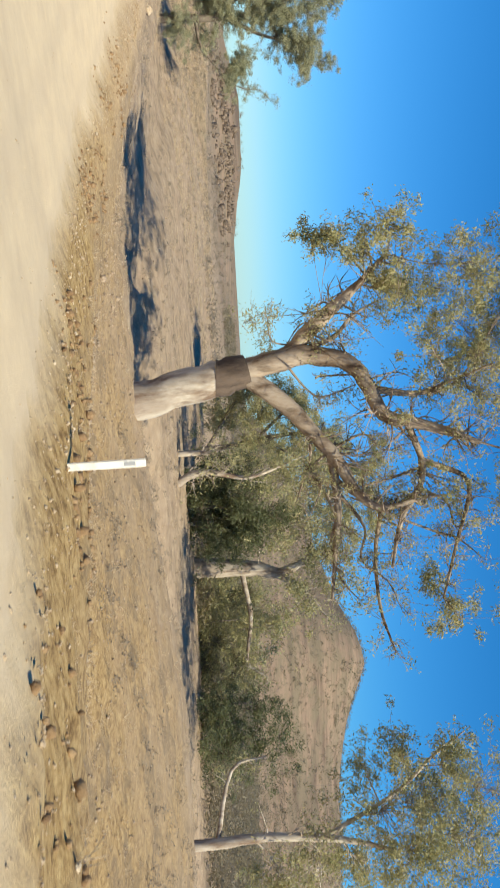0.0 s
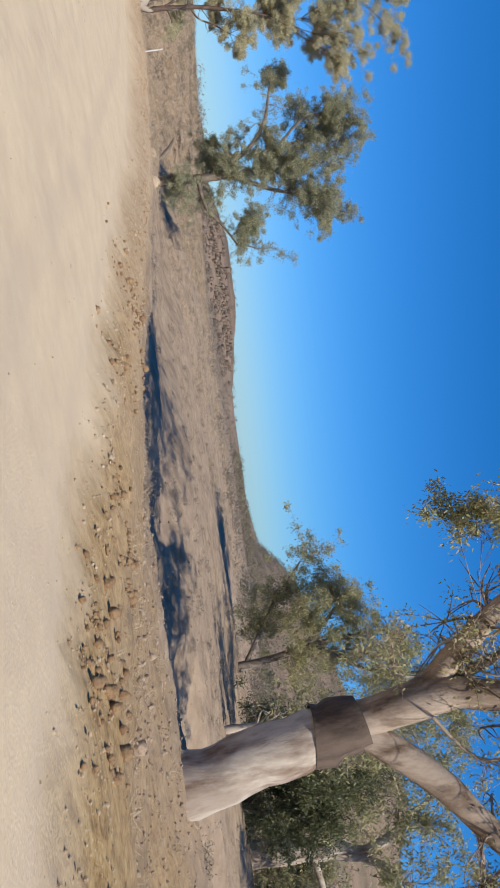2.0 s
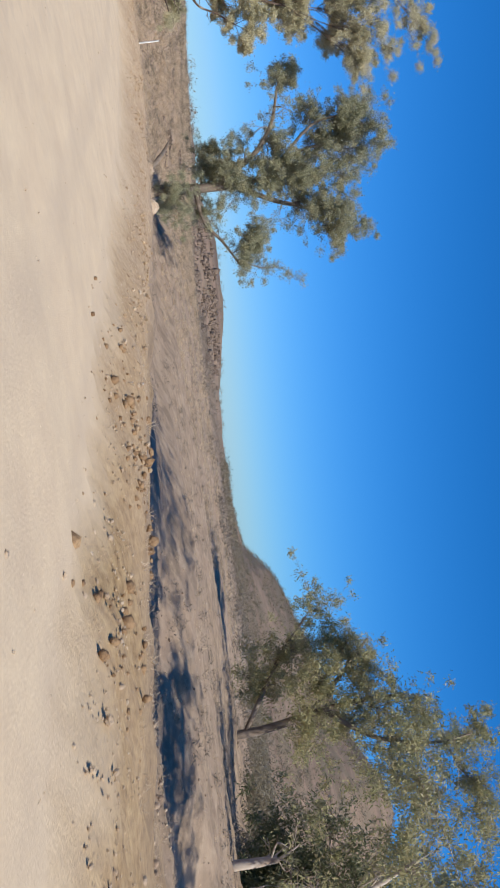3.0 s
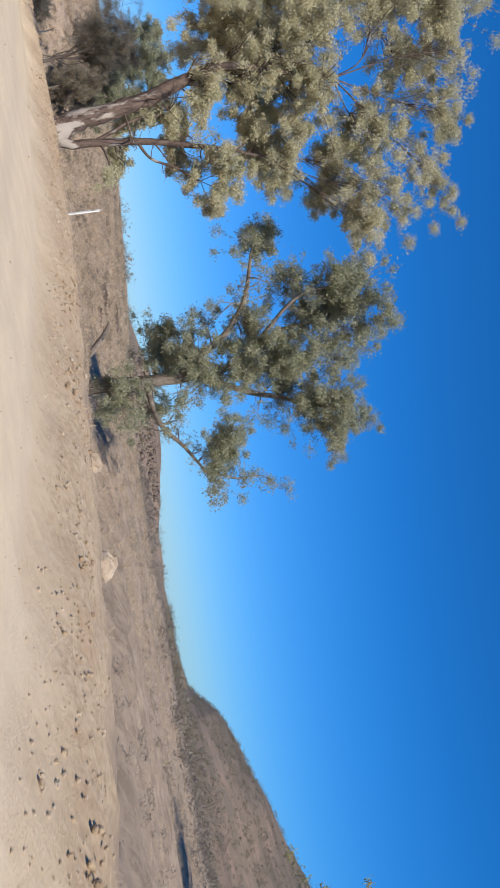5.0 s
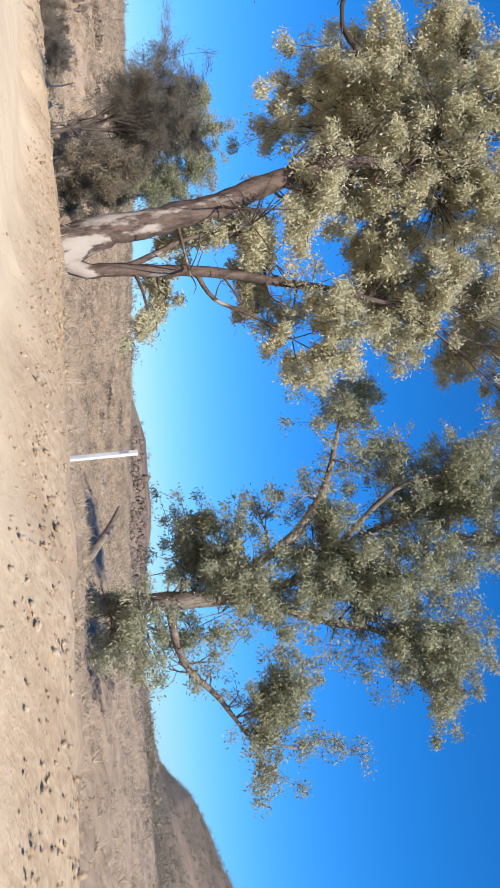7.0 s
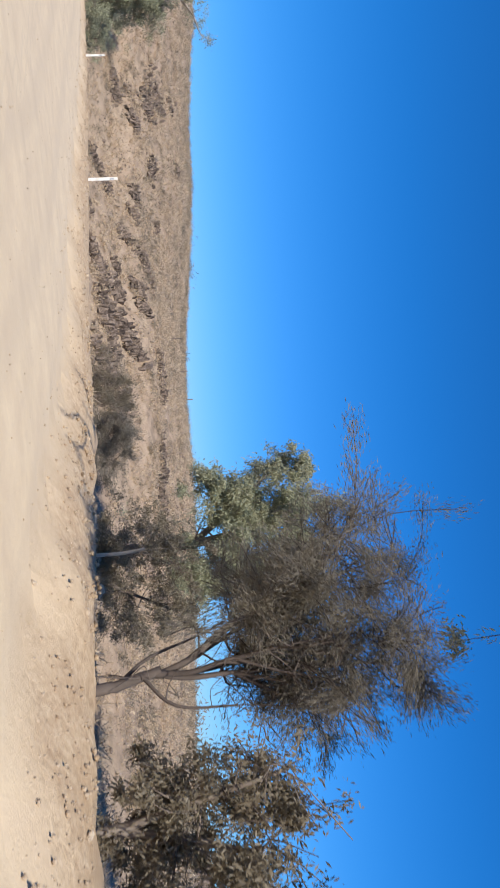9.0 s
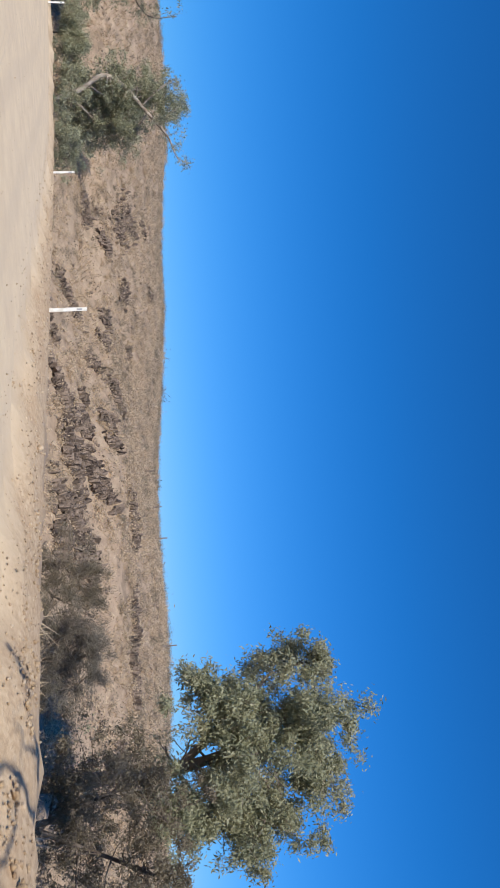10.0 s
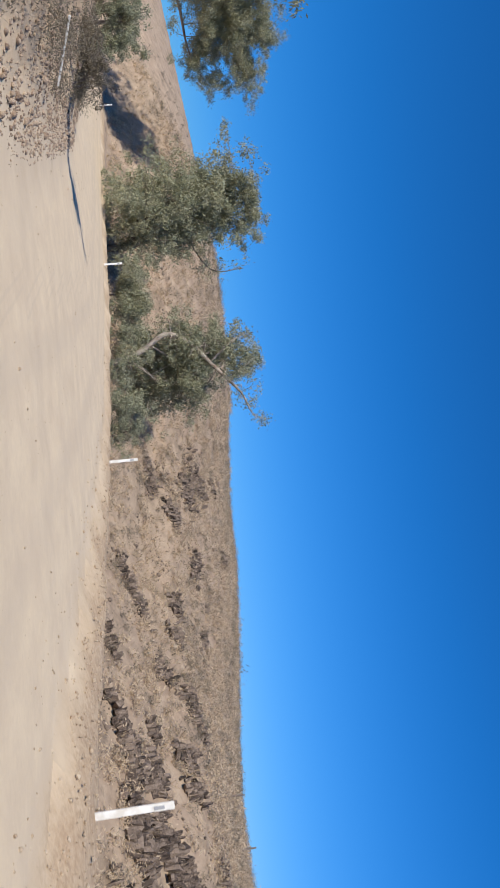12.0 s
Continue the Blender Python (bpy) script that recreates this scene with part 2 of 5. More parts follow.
def waves(x, y, size, seed):
    """Cheap smooth noise in -1..1 from a few crossed sine waves."""
    rng = np.random.default_rng(seed)
    out = np.zeros(np.shape(x))
    for _ in range(7):
        a, p, f = rng.uniform(0, 6.283), rng.uniform(0, 6.283), rng.uniform(0.6, 1.7) * 6.283 / size
        out = out + np.sin(f * (x * math.cos(a) + y * math.sin(a)) + p)
    return out / 4.0


def bump(x, y, cx, cy, r):
    return np.exp(-((x - cx) ** 2 + (y - cy) ** 2) / (2 * r * r))


def road_edge(run):
    s = run - START
    return 4.0 + 1.0 * smooth(72, 84, s) - 0.6 * smooth(105, 125, s)


def bank_foot(run):
    """How far the foot of the cut bank lies left of the lane."""
    return np.interp(run - START, [86, 91, 96, 102, 111, 116], [4.2, 2.9, 1.6, 2.6, 3.9, 4.6])


def land(x, y):
    """Height of the ground, and the zone: under 0 road, 0 to 2 verge, over 2 open country."""
    x, y = np.asarray(x, float), np.asarray(y, float)
    d, run = along(LANE, x, y)
    s = run - START
    road = np.interp(run, LANE_RUN, [p[2] for p in LANE])
    edge = road_edge(run)
    # open country
    far = np.hypot(x + 15, y - 20)
    az = np.degrees(np.arctan2(x + 15, y - 20))
    open_z = 0.35 + 0.25 * waves(x, y, 23, 5) * (1 - smooth(5, 25, along(FOOT, x, y)[0])) + 0.6 * smooth(70, 140, far) - 4.0 * smooth(150, 460, far)
    open_z = open_z + 1.5 * bump(x, y, 18, 26, 11) + 0.3 * bump(x, y, -44.5, 57, 3.0) - 0.9 * bump(x, y, -55, 67, 7.0)
    c, _ = along(CREEK, x, y)
    open_z = open_z - 0.8 * smooth(5.0, 1.8, np.abs(c))
    # the creek behind the verge and the rocky hillside beyond it
    u, fr = along(FOOT, x, y)
    turn = np.degrees(np.arctan2(x + 62, y - 52))
    rise = np.interp(turn, [-120, -100, -82, -68, -58, -42, -16, 8, 30], [11.5, 11.0, 10.8, 11.0, 10.6, 7.0, 3.7, 1.5, 0.3])
    quick = np.interp(fr, runs(FOOT), [22, 20, 16, 15, 24, 21, 14, 10, 10, 12])
    hill = (-1.2 - 2.3 * smooth(45, 62, fr) * smooth(97, 85, fr)) * smooth(-27, -14, u) * (1 - smooth(-9, 4, u)) * smooth(15, 45, fr) + rise * (1 - np.exp(-np.clip(u, 0, None) / quick)) * smooth(0, 4, u) * smooth(0, 35, fr) * (1 - 0.55 * smooth(36, 95, u))
    hill = hill + np.clip(u, 0, 90) / 90 * 0.05 * waves(x, y, 14, 9) * (u > 0)
    open_z = open_z + hill
    # the far stony ridge and the higher range beyond it
    ridge = np.interp(az, [-75, -45, -36, -28, -23, -19, -15, -12, -8, -4, 0], [1.5, 3, 3.5, 5.5, 10, 10.5, 7, 4, 2.5, 1, 0])
    open_z = open_z + (ridge + 0.7 * waves(x, y, 45, 3)) * smooth(190, 300, far) * (1 - 0.35 * smooth(330, 460, far)) * smooth(1, -4, az) * (az > -90)
    peak = np.interp(az, [-12, -6, -1, 1, 4, 7, 10, 13, 16, 18, 20, 23, 27, 40, 60, 100], [0, 1, 8, 22, 33, 42, 46, 55, 69, 72, 66, 54, 48, 42, 30, 18])
    open_z = open_z + (peak + 2.0 * waves(x, y, 70, 8)) * smooth(230, 500, far) * (az > -12) * (az < 120) * (1 - 0.6 * smooth(620, 1500, far))
    # ground falls from the road to the open country on the right
    fall = np.interp(s, [0, 10, 20, 35, 60], [13, 9, 6, 4.5, 4])
    berm = np.interp(s, [-20, 0, 8, 22, 34, 62, 72, 84, 96, 112], [-0.1, 0.0, 0.1, 0.1, 0.34, 0.58, 0.48, 0.28, 0.23, 0.04])
    shoulder = road + 0.1 * smooth(0, 2, d - edge) + berm * smooth(0.2, 1.8, d - edge)
    shoulder = shoulder + np.interp(s, [50, 70], [0.15, 0.21]) * np.exp(-(((d - edge - 0.9 - 0.3 * waves(x, y, 9, 17)) / 0.42) ** 2)) * (0.55 + 0.45 * waves(x, y, 2.6, 18))
    k = smooth(0, 1, (d - edge - np.interp(s, [60, 80], [2.0, 1.4])) / fall)
    right = shoulder * (1 - k) + open_z * k
    # on the left a stony bank stands over the bend
    lift = 1.9 * smooth(78, 92, s) * (1 - 0.4 * smooth(150, 200, s)) + 0.3
    left_d = -d - bank_foot(run)
    left = road + lift * smooth(-1.0, 9.0, left_d) + 0.09 * smooth(0.2, 1.5, left_d) * waves(x, y, 2.3, 27) + 0.05 * np.clip(left_d - 4, 0, 60)
    left = left * (1 - smooth(120, 300, -d)) + 4.0 * smooth(120, 300, -d)
    crown = 0.06 * np.cos(np.clip(d - 1, -6, 6) / 6 * 1.57) + 0.02 * waves(x, y, 3.1, 2) + 0.015 * waves(x, y, 1.1, 4)
    z = np.where(d > edge, right, np.where(left_d > 0, left, road + crown))
    away = np.maximum(d - edge, left_d)
    z = z + smooth(0.3, 2.5, away) * (0.07 * waves(x, y, 1.9, 11) + 0.05 * waves(x, y, 0.9, 12)) * (1 - smooth(60, 150, far) * 0.5)
    zone = np.where(d > 0, d - edge, left_d * 0.4)
    return z, zone


def height(x, y):
    return float(land(np.array([x]), np.array([y]))[0][0])


def spaced(lo, hi, step, reach):
    mid = list(np.arange(lo, hi + step / 2, step))
    for sign, end in ((-1, lo), (1, hi)):
        w, p = step, end
        while abs(p - end) < reach:
            w *= 1.09
            p += sign * w
            mid.append(p)
    return np.array(sorted(mid))


def ground_sheet():
    gx, gy = spaced(-125, 14, 0.4, 3500), spaced(-2, 98, 0.4, 3500)
    x, y = np.meshgrid(gx, gy)
    z, zone = land(x, y)
    n, m = len(gx), len(gy)
    i = (np.arange(m - 1)[:, None] * n + np.arange(n - 1)).ravel()
    quads = np.stack([i, i + 1, i + n + 1, i + n], 1)
    mean = zone.ravel()[quads].mean(1)
    places = np.stack([x.ravel(), y.ravel(), z.ravel()], 1)
    for name, keep, label, cat in (("road", mean < 0.5, "pale compacted sand and gravel outback road", "road"),
                                   ("ground", mean >= 0.5, "dry grassy stony country with gravel verge", "ground")):
        q = quads[keep]
        used, q = np.unique(q, return_inverse=True)
        ob = fill(name, places[used], np.asarray(q).reshape(-1, 4), LAND)
        a = ob.data.attributes.new("zone", "FLOAT", "POINT")
        a.data.foreach_set("value", zone.ravel()[used].astype(np.float32))
        ob.data.polygons.foreach_set("use_smooth", np.ones(len(ob.data.polygons), bool))
        tagged(ob, label, cat, kind="structure")


def fill(name, verts, faces, material, parent=None):
    """A mesh object from arrays of corners and of faces with one count of corners each."""
    verts, faces = np.asarray(verts, np.float32), np.asarray(faces, np.int32)
    me = bpy.data.meshes.new(name)
    me.vertices.add(len(verts))
    me.vertices.foreach_set("co", verts.ravel())
    me.loops.add(faces.size)
    me.loops.foreach_set("vertex_index", faces.ravel())
    me.polygons.add(len(faces))
    me.polygons.foreach_set("loop_start", np.arange(len(faces), dtype=np.int32) * faces.shape[1])
    me.materials.append(material)
    me.update(calc_edges=True)
    me.validate()
    ob = new(name, me)
    ob.parent = parent
    return ob


ground_sheet()


# ---- trees and shrubs ----
def curve_through(nodes, steps):
    """Points of a Catmull-Rom curve through rows of x, y, z, radius."""
    p = np.array(nodes, float)
    p = np.vstack([2 * p[0] - p[1], p, 2 * p[-1] - p[-2]])
    out = []
    for a, b, c, d in zip(p, p[1:], p[2:], p[3:]):
        for k in np.linspace(0, 1, steps, endpoint=False):
            out.append(0.5 * (2 * b + (c - a) * k + (2 * a - 5 * b + 4 * c - d) * k**2 + (3 * b - a - 3 * c + d) * k**3))
    return np.array(out + [p[-2]])


def tube(path, sides, rng, rough=0.05):
    """Corners and quads of a tapered round limb along rows of x, y, z, radius."""
    way = np.gradient(path[:, :3], axis=0)
    way /= np.linalg.norm(way, axis=1)[:, None] + 1e-9
    ref = np.array([0.31, 0.95, 0.05])
    a = np.cross(way, ref)
    a /= np.linalg.norm(a, axis=1)[:, None] + 1e-9
    b = np.cross(way, a)
    t = np.arange(sides) * 2 * np.pi / sides
    r = np.maximum(path[:, 3], 0.006)[:, None] * (1 + rough * rng.uniform(-1, 1, (len(path), sides)))
    ring = path[:, None, :3] + r[..., None] * (np.cos(t)[None, :, None] * a[:, None] + np.sin(t)[None, :, None] * b[:, None])
    n = len(path)
    i = (np.arange(n - 1)[:, None] * sides + np.arange(sides)).ravel()
    j = (np.arange(n - 1)[:, None] * sides + (np.arange(sides) + 1) % sides).ravel()
    return ring.reshape(-1, 3), np.stack([i, j, j + sides, i + sides], 1)


def joined(pieces):
    verts, faces, at = [], [], 0
    for v, f in pieces:
        verts.append(v)
        faces.append(f + at)
        at += len(v)
    return np.vstack(verts), np.vstack(faces)


def blades(centres, length, slim, rng, droop=0.55, grain=None):
    """Narrow leaf blades, one at each centre, hanging more than they stand."""
    n = len(centres)
    way = rng.normal(size=(n, 3))
    if grain is None:
        way[:, 2] -= droop * 2
    else:
        way = way * 0.3 + grain
    way /= np.linalg.norm(way, axis=1)[:, None]
    across = np.cross(way, rng.normal(size=(n, 3)))
    across /= np.linalg.norm(across, axis=1)[:, None] + 1e-9
    size = length * rng.uniform(0.65, 1.35, (n, 1))
    a, b = way * size, across * size * slim
    c = centres
    v = np.stack([c, c + 0.45 * a + b, c + a, c + 0.45 * a - b], 1).reshape(-1, 3)
    return v, np.arange(4 * n).reshape(-1, 4)


class Tree:
    count = 0

    def __init__(self, name, label, bark_mat, leaf_mat, leaf=0.2, per=60, slim=0.15, sprigs=10, feathery=False, bare=0.0, limb_bark=None, clear=0.0):
        Tree.count += 1
        self.name, self.label, self.bark, self.leaves = name, label, bark_mat, leaf_mat
        self.feathery, self.bare, self.ways = feathery, bare, []
        self.limb_bark, self.clear = limb_bark or bark_mat, clear
        self.leaf, self.per, self.slim, self.sprigs = leaf, per, slim, sprigs
        self.rng = np.random.default_rng(100 + Tree.count)
        self.limbs, self.lumps, self.sleeves = [], [], []

    def limb(self, *nodes):
        nodes = [list(n) for n in nodes]
        if self.limbs:
            nodes[0][:3] = self.nearest(nodes[0][:3])[:3]
        path = curve_through(nodes, 4)
        wob = self.rng.normal(size=(len(path), 3)) * path[:, 3:4] * 0.05
        wob[0] = 0
        path[:, :3] += wob
        self.limbs.append(path)

    def sleeve(self, limb, a, b, material):
        """Old dark bark that still clings round a stretch of a limb."""
        path = self.limbs[limb]
        part_of = path[int(a * (len(path) - 1)): int(b * (len(path) - 1)) + 1].copy()
        part_of[:, 3] = part_of[:, 3] * (1.0 + 0.02 * np.sin(np.linspace(0, math.pi, len(part_of)))) + 0.06
        self.sleeves.append((part_of, material))

    def nearest(self, p):
        every = np.vstack(self.limbs)
        return every[np.argmin(((every[:, :3] - np.array(p)) ** 2).sum(1))]

    def clumps(self, *rows):
        self.lumps += rows

    def thicken(self, count, reach=2.4, size=0.75):
        """Adds smaller clumps between neighbouring ones, so that the crown hangs together."""
        pairs = [(a, b) for i, a in enumerate(self.lumps) for b in self.lumps[i + 1:] if math.dist(a[:3], b[:3]) < reach]
        for k in self.rng.permutation(len(pairs))[:count]:
            a, b = np.array(pairs[k][0]), np.array(pairs[k][1])
            c = a + (b - a) * self.rng.uniform(0.3, 0.7)
            c[:3] += self.rng.normal(size=3) * 0.25 * c[3]
            c[3] *= size * self.rng.uniform(0.7, 1.2)
            self.lumps.append(tuple(c))

    def dead_limb(self, *nodes):
        """A bare, dark, dead branch on a tree that stands."""
        path = curve_through(nodes, 5)
        path[1:, :3] += self.rng.normal(size=(len(path) - 1, 3)) * 0.03
        pieces = [tube(path, 7, self.rng, 0.12)]
        for p in path[4::3]:
            tip = p[:3] + self.rng.normal(size=3) * 0.22
            pieces.append(tube(curve_through([(*p[:3], p[3] * 0.5), (*((p[:3] + tip) / 2 + self.rng.normal(size=3) * 0.05), p[3] * 0.35), (*tip, 0.005)], 3), 5, self.rng, 0.1))
        v, f = joined(pieces)
        fill("dead_limb", v - np.array(self.root.location), f, DEAD_WOOD, self.root)["label"] = "bare dark dead branch"

    def build(self):
        first = self.limbs[0][0]
        x, y = float(first[0]), float(first[1])
        base = np.array([x, y, height(x, y)])
        self.limbs[0][0, 2] = base[2] - 0.15
        root = self.root = new(self.name)
        root.location = base
        tagged(root, self.label, "shrub" if self.name in ("shrub", "wattle_bush") else "tree")
        for k, path in enumerate(self.limbs):
            sides = 12 if path[0, 3] > 0.3 else 8
            v, f = tube(path, sides, self.rng)
            fill("trunk" if k == 0 else "limb", v - base, f, self.limb_bark if k else self.bark, root).data.polygons.foreach_set("use_smooth", np.ones(len(f), bool))
        for path, material in self.sleeves:
            v, f = tube(path, 12, self.rng, 0.07)
            fill("bark_sleeve", v - base, f, material, root)["label"] = "dark clinging bark"
        twigs, centres = [], []
        for path in self.limbs:
            for _ in range(int(self.sprigs * (len(path) / 10))):
                p = path[self.rng.integers(len(path) // 3, len(path))]
                if p[3] > 0.45:
                    continue
                long = self.rng.uniform(0.5, 1.0) * (0.7 + 5 * p[3])
                way = self.rng.normal(size=3) + (0, 0, 0.35)
                way /= np.linalg.norm(way)
                mid = p[:3] + way * long * 0.5 + self.rng.normal(size=3) * long * 0.12
                end = p[:3] + way * long + self.rng.normal(size=3) * long * 0.25
                r0 = min(0.3 * p[3] + 0.006, 0.05)
                if end[2] - base[2] < self.clear and self.rng.random() < 0.85:
                    continue
                twigs.append(tube(curve_through([(*p[:3], r0), (*mid, r0 * 0.6), (*end, 0.006)], 4), 5, self.rng))
                for _ in range(3):
                    tip = mid + (end - mid) * self.rng.uniform(0, 1) + self.rng.normal(size=3) * long * 0.3
                    twigs.append(tube(curve_through([(*mid, r0 * 0.4), (*((mid + tip) / 2 + self.rng.normal(size=3) * 0.08), r0 * 0.3), (*tip, 0.005)], 3), 3, self.rng))
                    if self.rng.random() < self.bare or tip[2] - base[2] < self.clear:
                        continue
                    n = self.per // 3
                    centres.append(tip + self.rng.normal(size=(n, 3)) * self.leaf)
                    self.ways.append(np.tile((tip - mid) / (np.linalg.norm(tip - mid) + 1e-6), (n, 1)))
        for x, y, z, r, dense in self.lumps:
            mid = np.array([x, y, z])
            start = self.nearest(mid - (0, 0, r * 0.8))
            mid_way = (start[:3] + mid) / 2 + self.rng.normal(size=3) * r * 0.2
            r0 = min(0.35 * start[3] + 0.008, 0.05)
            stem = curve_through([(*start[:3], r0), (*mid_way, r0 * 0.75), (*mid, r0 * 0.45)], 4)
            twigs.append(tube(stem, 5, self.rng))
            r *= 1.32
            count = int(18 * dense * r**1.8) + 7
            shape = self.rng.uniform(0.55, 1.45, 3)
            for _ in range(count):
                off = self.rng.normal(size=3) * r * 0.52 * shape
                if self.rng.random() < 0.12:
                    off *= 1.35
                tip = mid + off
                s = stem[self.rng.integers(len(stem) // 2, len(stem))][:3]
                bend = (s + tip) / 2 + self.rng.normal(size=3) * 0.12 * r + (0, 0, 0.1 * r)
                if self.feathery:
                    tip = tip + (0.15 * r, -0.1 * r, -0.1 * r)
                twig = curve_through([(*s, r0 * 0.4), (*bend, r0 * 0.28), (*tip, 0.006)], 3)
                twigs.append(tube(twig, 3, self.rng))
                n = int(self.per * self.rng.uniform(0.4, 2.2))
                if self.feathery:
                    way = tip - bend
                    way /= np.linalg.norm(way) + 1e-6
                    here = tip - way * self.rng.uniform(-0.2, 0.75, (n, 1)) * r
                    centres.append(here + self.rng.normal(size=(n, 3)) * 0.07 * (0.5 + r))
                    self.ways.append(np.tile(way, (n, 1)))
                    continue
                spread = self.leaf * self.rng.uniform(0.6, 1.2) + 0.03 * r
                centres.append(tip + self.rng.normal(size=(n, 3)) * spread * (1, 1, 0.8) - (0, 0, 0.1))
                m = n // 5
                centres.append(twig[self.rng.integers(len(twig) // 2, len(twig), m), :3] + self.rng.normal(size=(m, 3)) * 0.08)
        if twigs:
            v, f = joined(twigs)
            tagged(fill("fine_branching", v - base, f, self.limb_bark, root), kind="stuff")
            v, f = blades(np.vstack(centres), self.leaf, self.slim, self.rng, grain=np.vstack(self.ways) if self.feathery else None)
            tagged(fill("crown", v - base, f, self.leaves, root), kind="stuff")


def creek_gum():
    t = Tree("gum_tree", "huge gum with pale trunk and twisted limbs by the creek", PALE_BARK, LEAF_OLIVE, leaf=0.14, per=60, sprigs=17, bare=0.6, limb_bark=LIMB_BARK)
    t.limb((-2.2, 32.5, 0.3, 0.84), (-2.5, 32.5, 2.0, 0.77), (-2.95, 32.4, 3.9, 0.73), (-3.2, 32.4, 5.2, 0.62))
    t.limb((-3.3, 32.4, 4.9, 0.45), (-3.8, 32.2, 7.0, 0.38), (-4.4, 31.9, 7.6, 0.33), (-5.4, 31.6, 8.8, 0.27), (-6.3, 31.2, 9.9, 0.15), (-7.3, 30.8, 11.0, 0.06))
    t.limb((-3.2, 32.4, 4.9, 0.50), (-3.6, 31.9, 7.2, 0.42), (-3.3, 31.6, 9.1, 0.36), (-2.4, 31.2, 9.9, 0.32), (-1.0, 30.8, 10.5, 0.28), (-0.6, 30.4, 11.6, 0.24), (-0.1, 29.9, 12.9, 0.16), (0.3, 29.5, 13.8, 0.10))
    t.limb((-2.8, 32.4, 5.0, 0.42), (-1.6, 32.2, 6.8, 0.38), (-0.4, 32.0, 7.8, 0.32), (0.6, 31.7, 8.6, 0.28), (2.0, 31.3, 9.3, 0.20), (2.7, 31.0, 10.2, 0.15), (2.4, 30.8, 11.5, 0.10))
    t.limb((0.5, 32.5, 8.6, 0.20), (2.5, 32.0, 8.6, 0.16), (4.4, 31.3, 8.3, 0.10), (6.1, 30.6, 8.0, 0.05))
    t.limb((-3.5, 32.4, 7.4, 0.14), (-4.3, 32.0, 8.8, 0.10), (-5.1, 31.6, 9.6, 0.06), (-5.6, 31.1, 10.7, 0.03))
    t.limb((-0.6, 32.5, 12.0, 0.16), (1.4, 31.6, 12.1, 0.12), (3.1, 30.6, 10.9, 0.10), (4.8, 29.4, 10.2, 0.05))
    t.limb((-1.8, 32.5, 10.7, 0.18), (-1.8, 31.5, 12.0, 0.12), (-2.2, 30.5, 13.3, 0.06), (-2.6, 29.4, 14.4, 0.04))
    t.limb((-0.0, 32.5, 13.7, 0.14), (1.9, 31.7, 13.9, 0.10), (4.2, 30.7, 13.0, 0.07), (6.1, 29.6, 12.1, 0.04))
    t.limb((2.8, 32.3, 10.5, 0.10), (4.5, 31.3, 9.9, 0.08), (6.5, 30.2, 9.8, 0.06), (7.9, 29.1, 10.1, 0.03))
    t.limb((-0.5, 32.5, 7.5, 0.07), (0.5, 32.0, 7.6, 0.05), (1.7, 31.4, 7.1, 0.04), (2.3, 30.8, 6.8, 0.01))
    t.limb((-0.3, 32.5, 11.8, 0.13), (0.7, 32.1, 12.1, 0.10), (2.0, 31.8, 11.9, 0.08), (2.6, 31.4, 11.1, 0.06), (3.8, 30.9, 10.8, 0.04), (4.9, 30.4, 10.2, 0.02))
    t.limb((1.6, 32.4, 8.9, 0.10), (2.7, 31.9, 10.0, 0.07), (2.6, 31.5, 11.0, 0.06), (2.3, 31.2, 12.1, 0.04), (2.5, 30.8, 14.4, 0.01))
    t.limb((0.3, 32.5, 13.6, 0.10), (1.1, 31.9, 12.5, 0.07), (1.6, 31.4, 10.5, 0.05), (1.9, 30.9, 8.9, 0.02))
    t.limb((-1.6, 32.5, 10.5, 0.09), (-1.8, 32.0, 12.6, 0.07), (-2.2, 31.5, 13.7, 0.05), (-3.3, 30.9, 14.4, 0.02))
    t.limb((3.6, 32.1, 11.0, 0.05), (3.8, 31.6, 12.4, 0.05), (4.1, 31.1, 13.2, 0.04), (4.9, 30.4, 14.0, 0.01))
    t.limb((2.9, 32.2, 8.8, 0.09), (4.0, 31.6, 8.2, 0.06), (5.3, 30.8, 8.4, 0.04), (6.2, 30.1, 9.1, 0.01))
    t.limb((0.5, 32.5, 8.3, 0.08), (1.1, 31.9, 7.5, 0.05), (1.7, 31.4, 7.9, 0.04), (2.9, 30.7, 7.3, 0.01))
    t.limb((2.1, 32.3, 12.1, 0.06), (2.7, 31.8, 13.0, 0.04), (3.6, 31.1, 13.1, 0.03), (3.3, 30.7, 13.9, 0.01))
    t.limb((0.4, 32.5, 8.5, 0.07), (-0.3, 32.0, 9.8, 0.05), (0.4, 31.5, 10.5, 0.03), (0.2, 31.0, 11.4, 0.01))
    t.limb((1.9, 32.4, 8.7, 0.08), (3.5, 31.8, 9.6, 0.06), (4.7, 31.2, 9.3, 0.04), (5.5, 30.6, 10.2, 0.03), (6.6, 30.0, 10.6, 0.01))
    t.limb((-4.3, 32.3, 7.6, 0.05), (-3.7, 31.9, 8.0, 0.04), (-4.8, 31.2, 7.8, 0.02), (-5.6, 30.6, 8.3, 0.01))
    t.limb((-4.1, 32.3, 7.4, 0.05), (-4.3, 31.8, 6.3, 0.03), (-5.3, 31.2, 6.1, 0.02), (-4.9, 30.7, 5.2, 0.01))
    t.limb((-2.8, 32.4, 7.1, 0.06), (-2.0, 32.0, 7.9, 0.04), (-2.1, 31.5, 9.0, 0.03), (-2.5, 31.0, 10.0, 0.01))
    t.sleeve(0, 0.74, 1.0, SLEEVE_BARK)
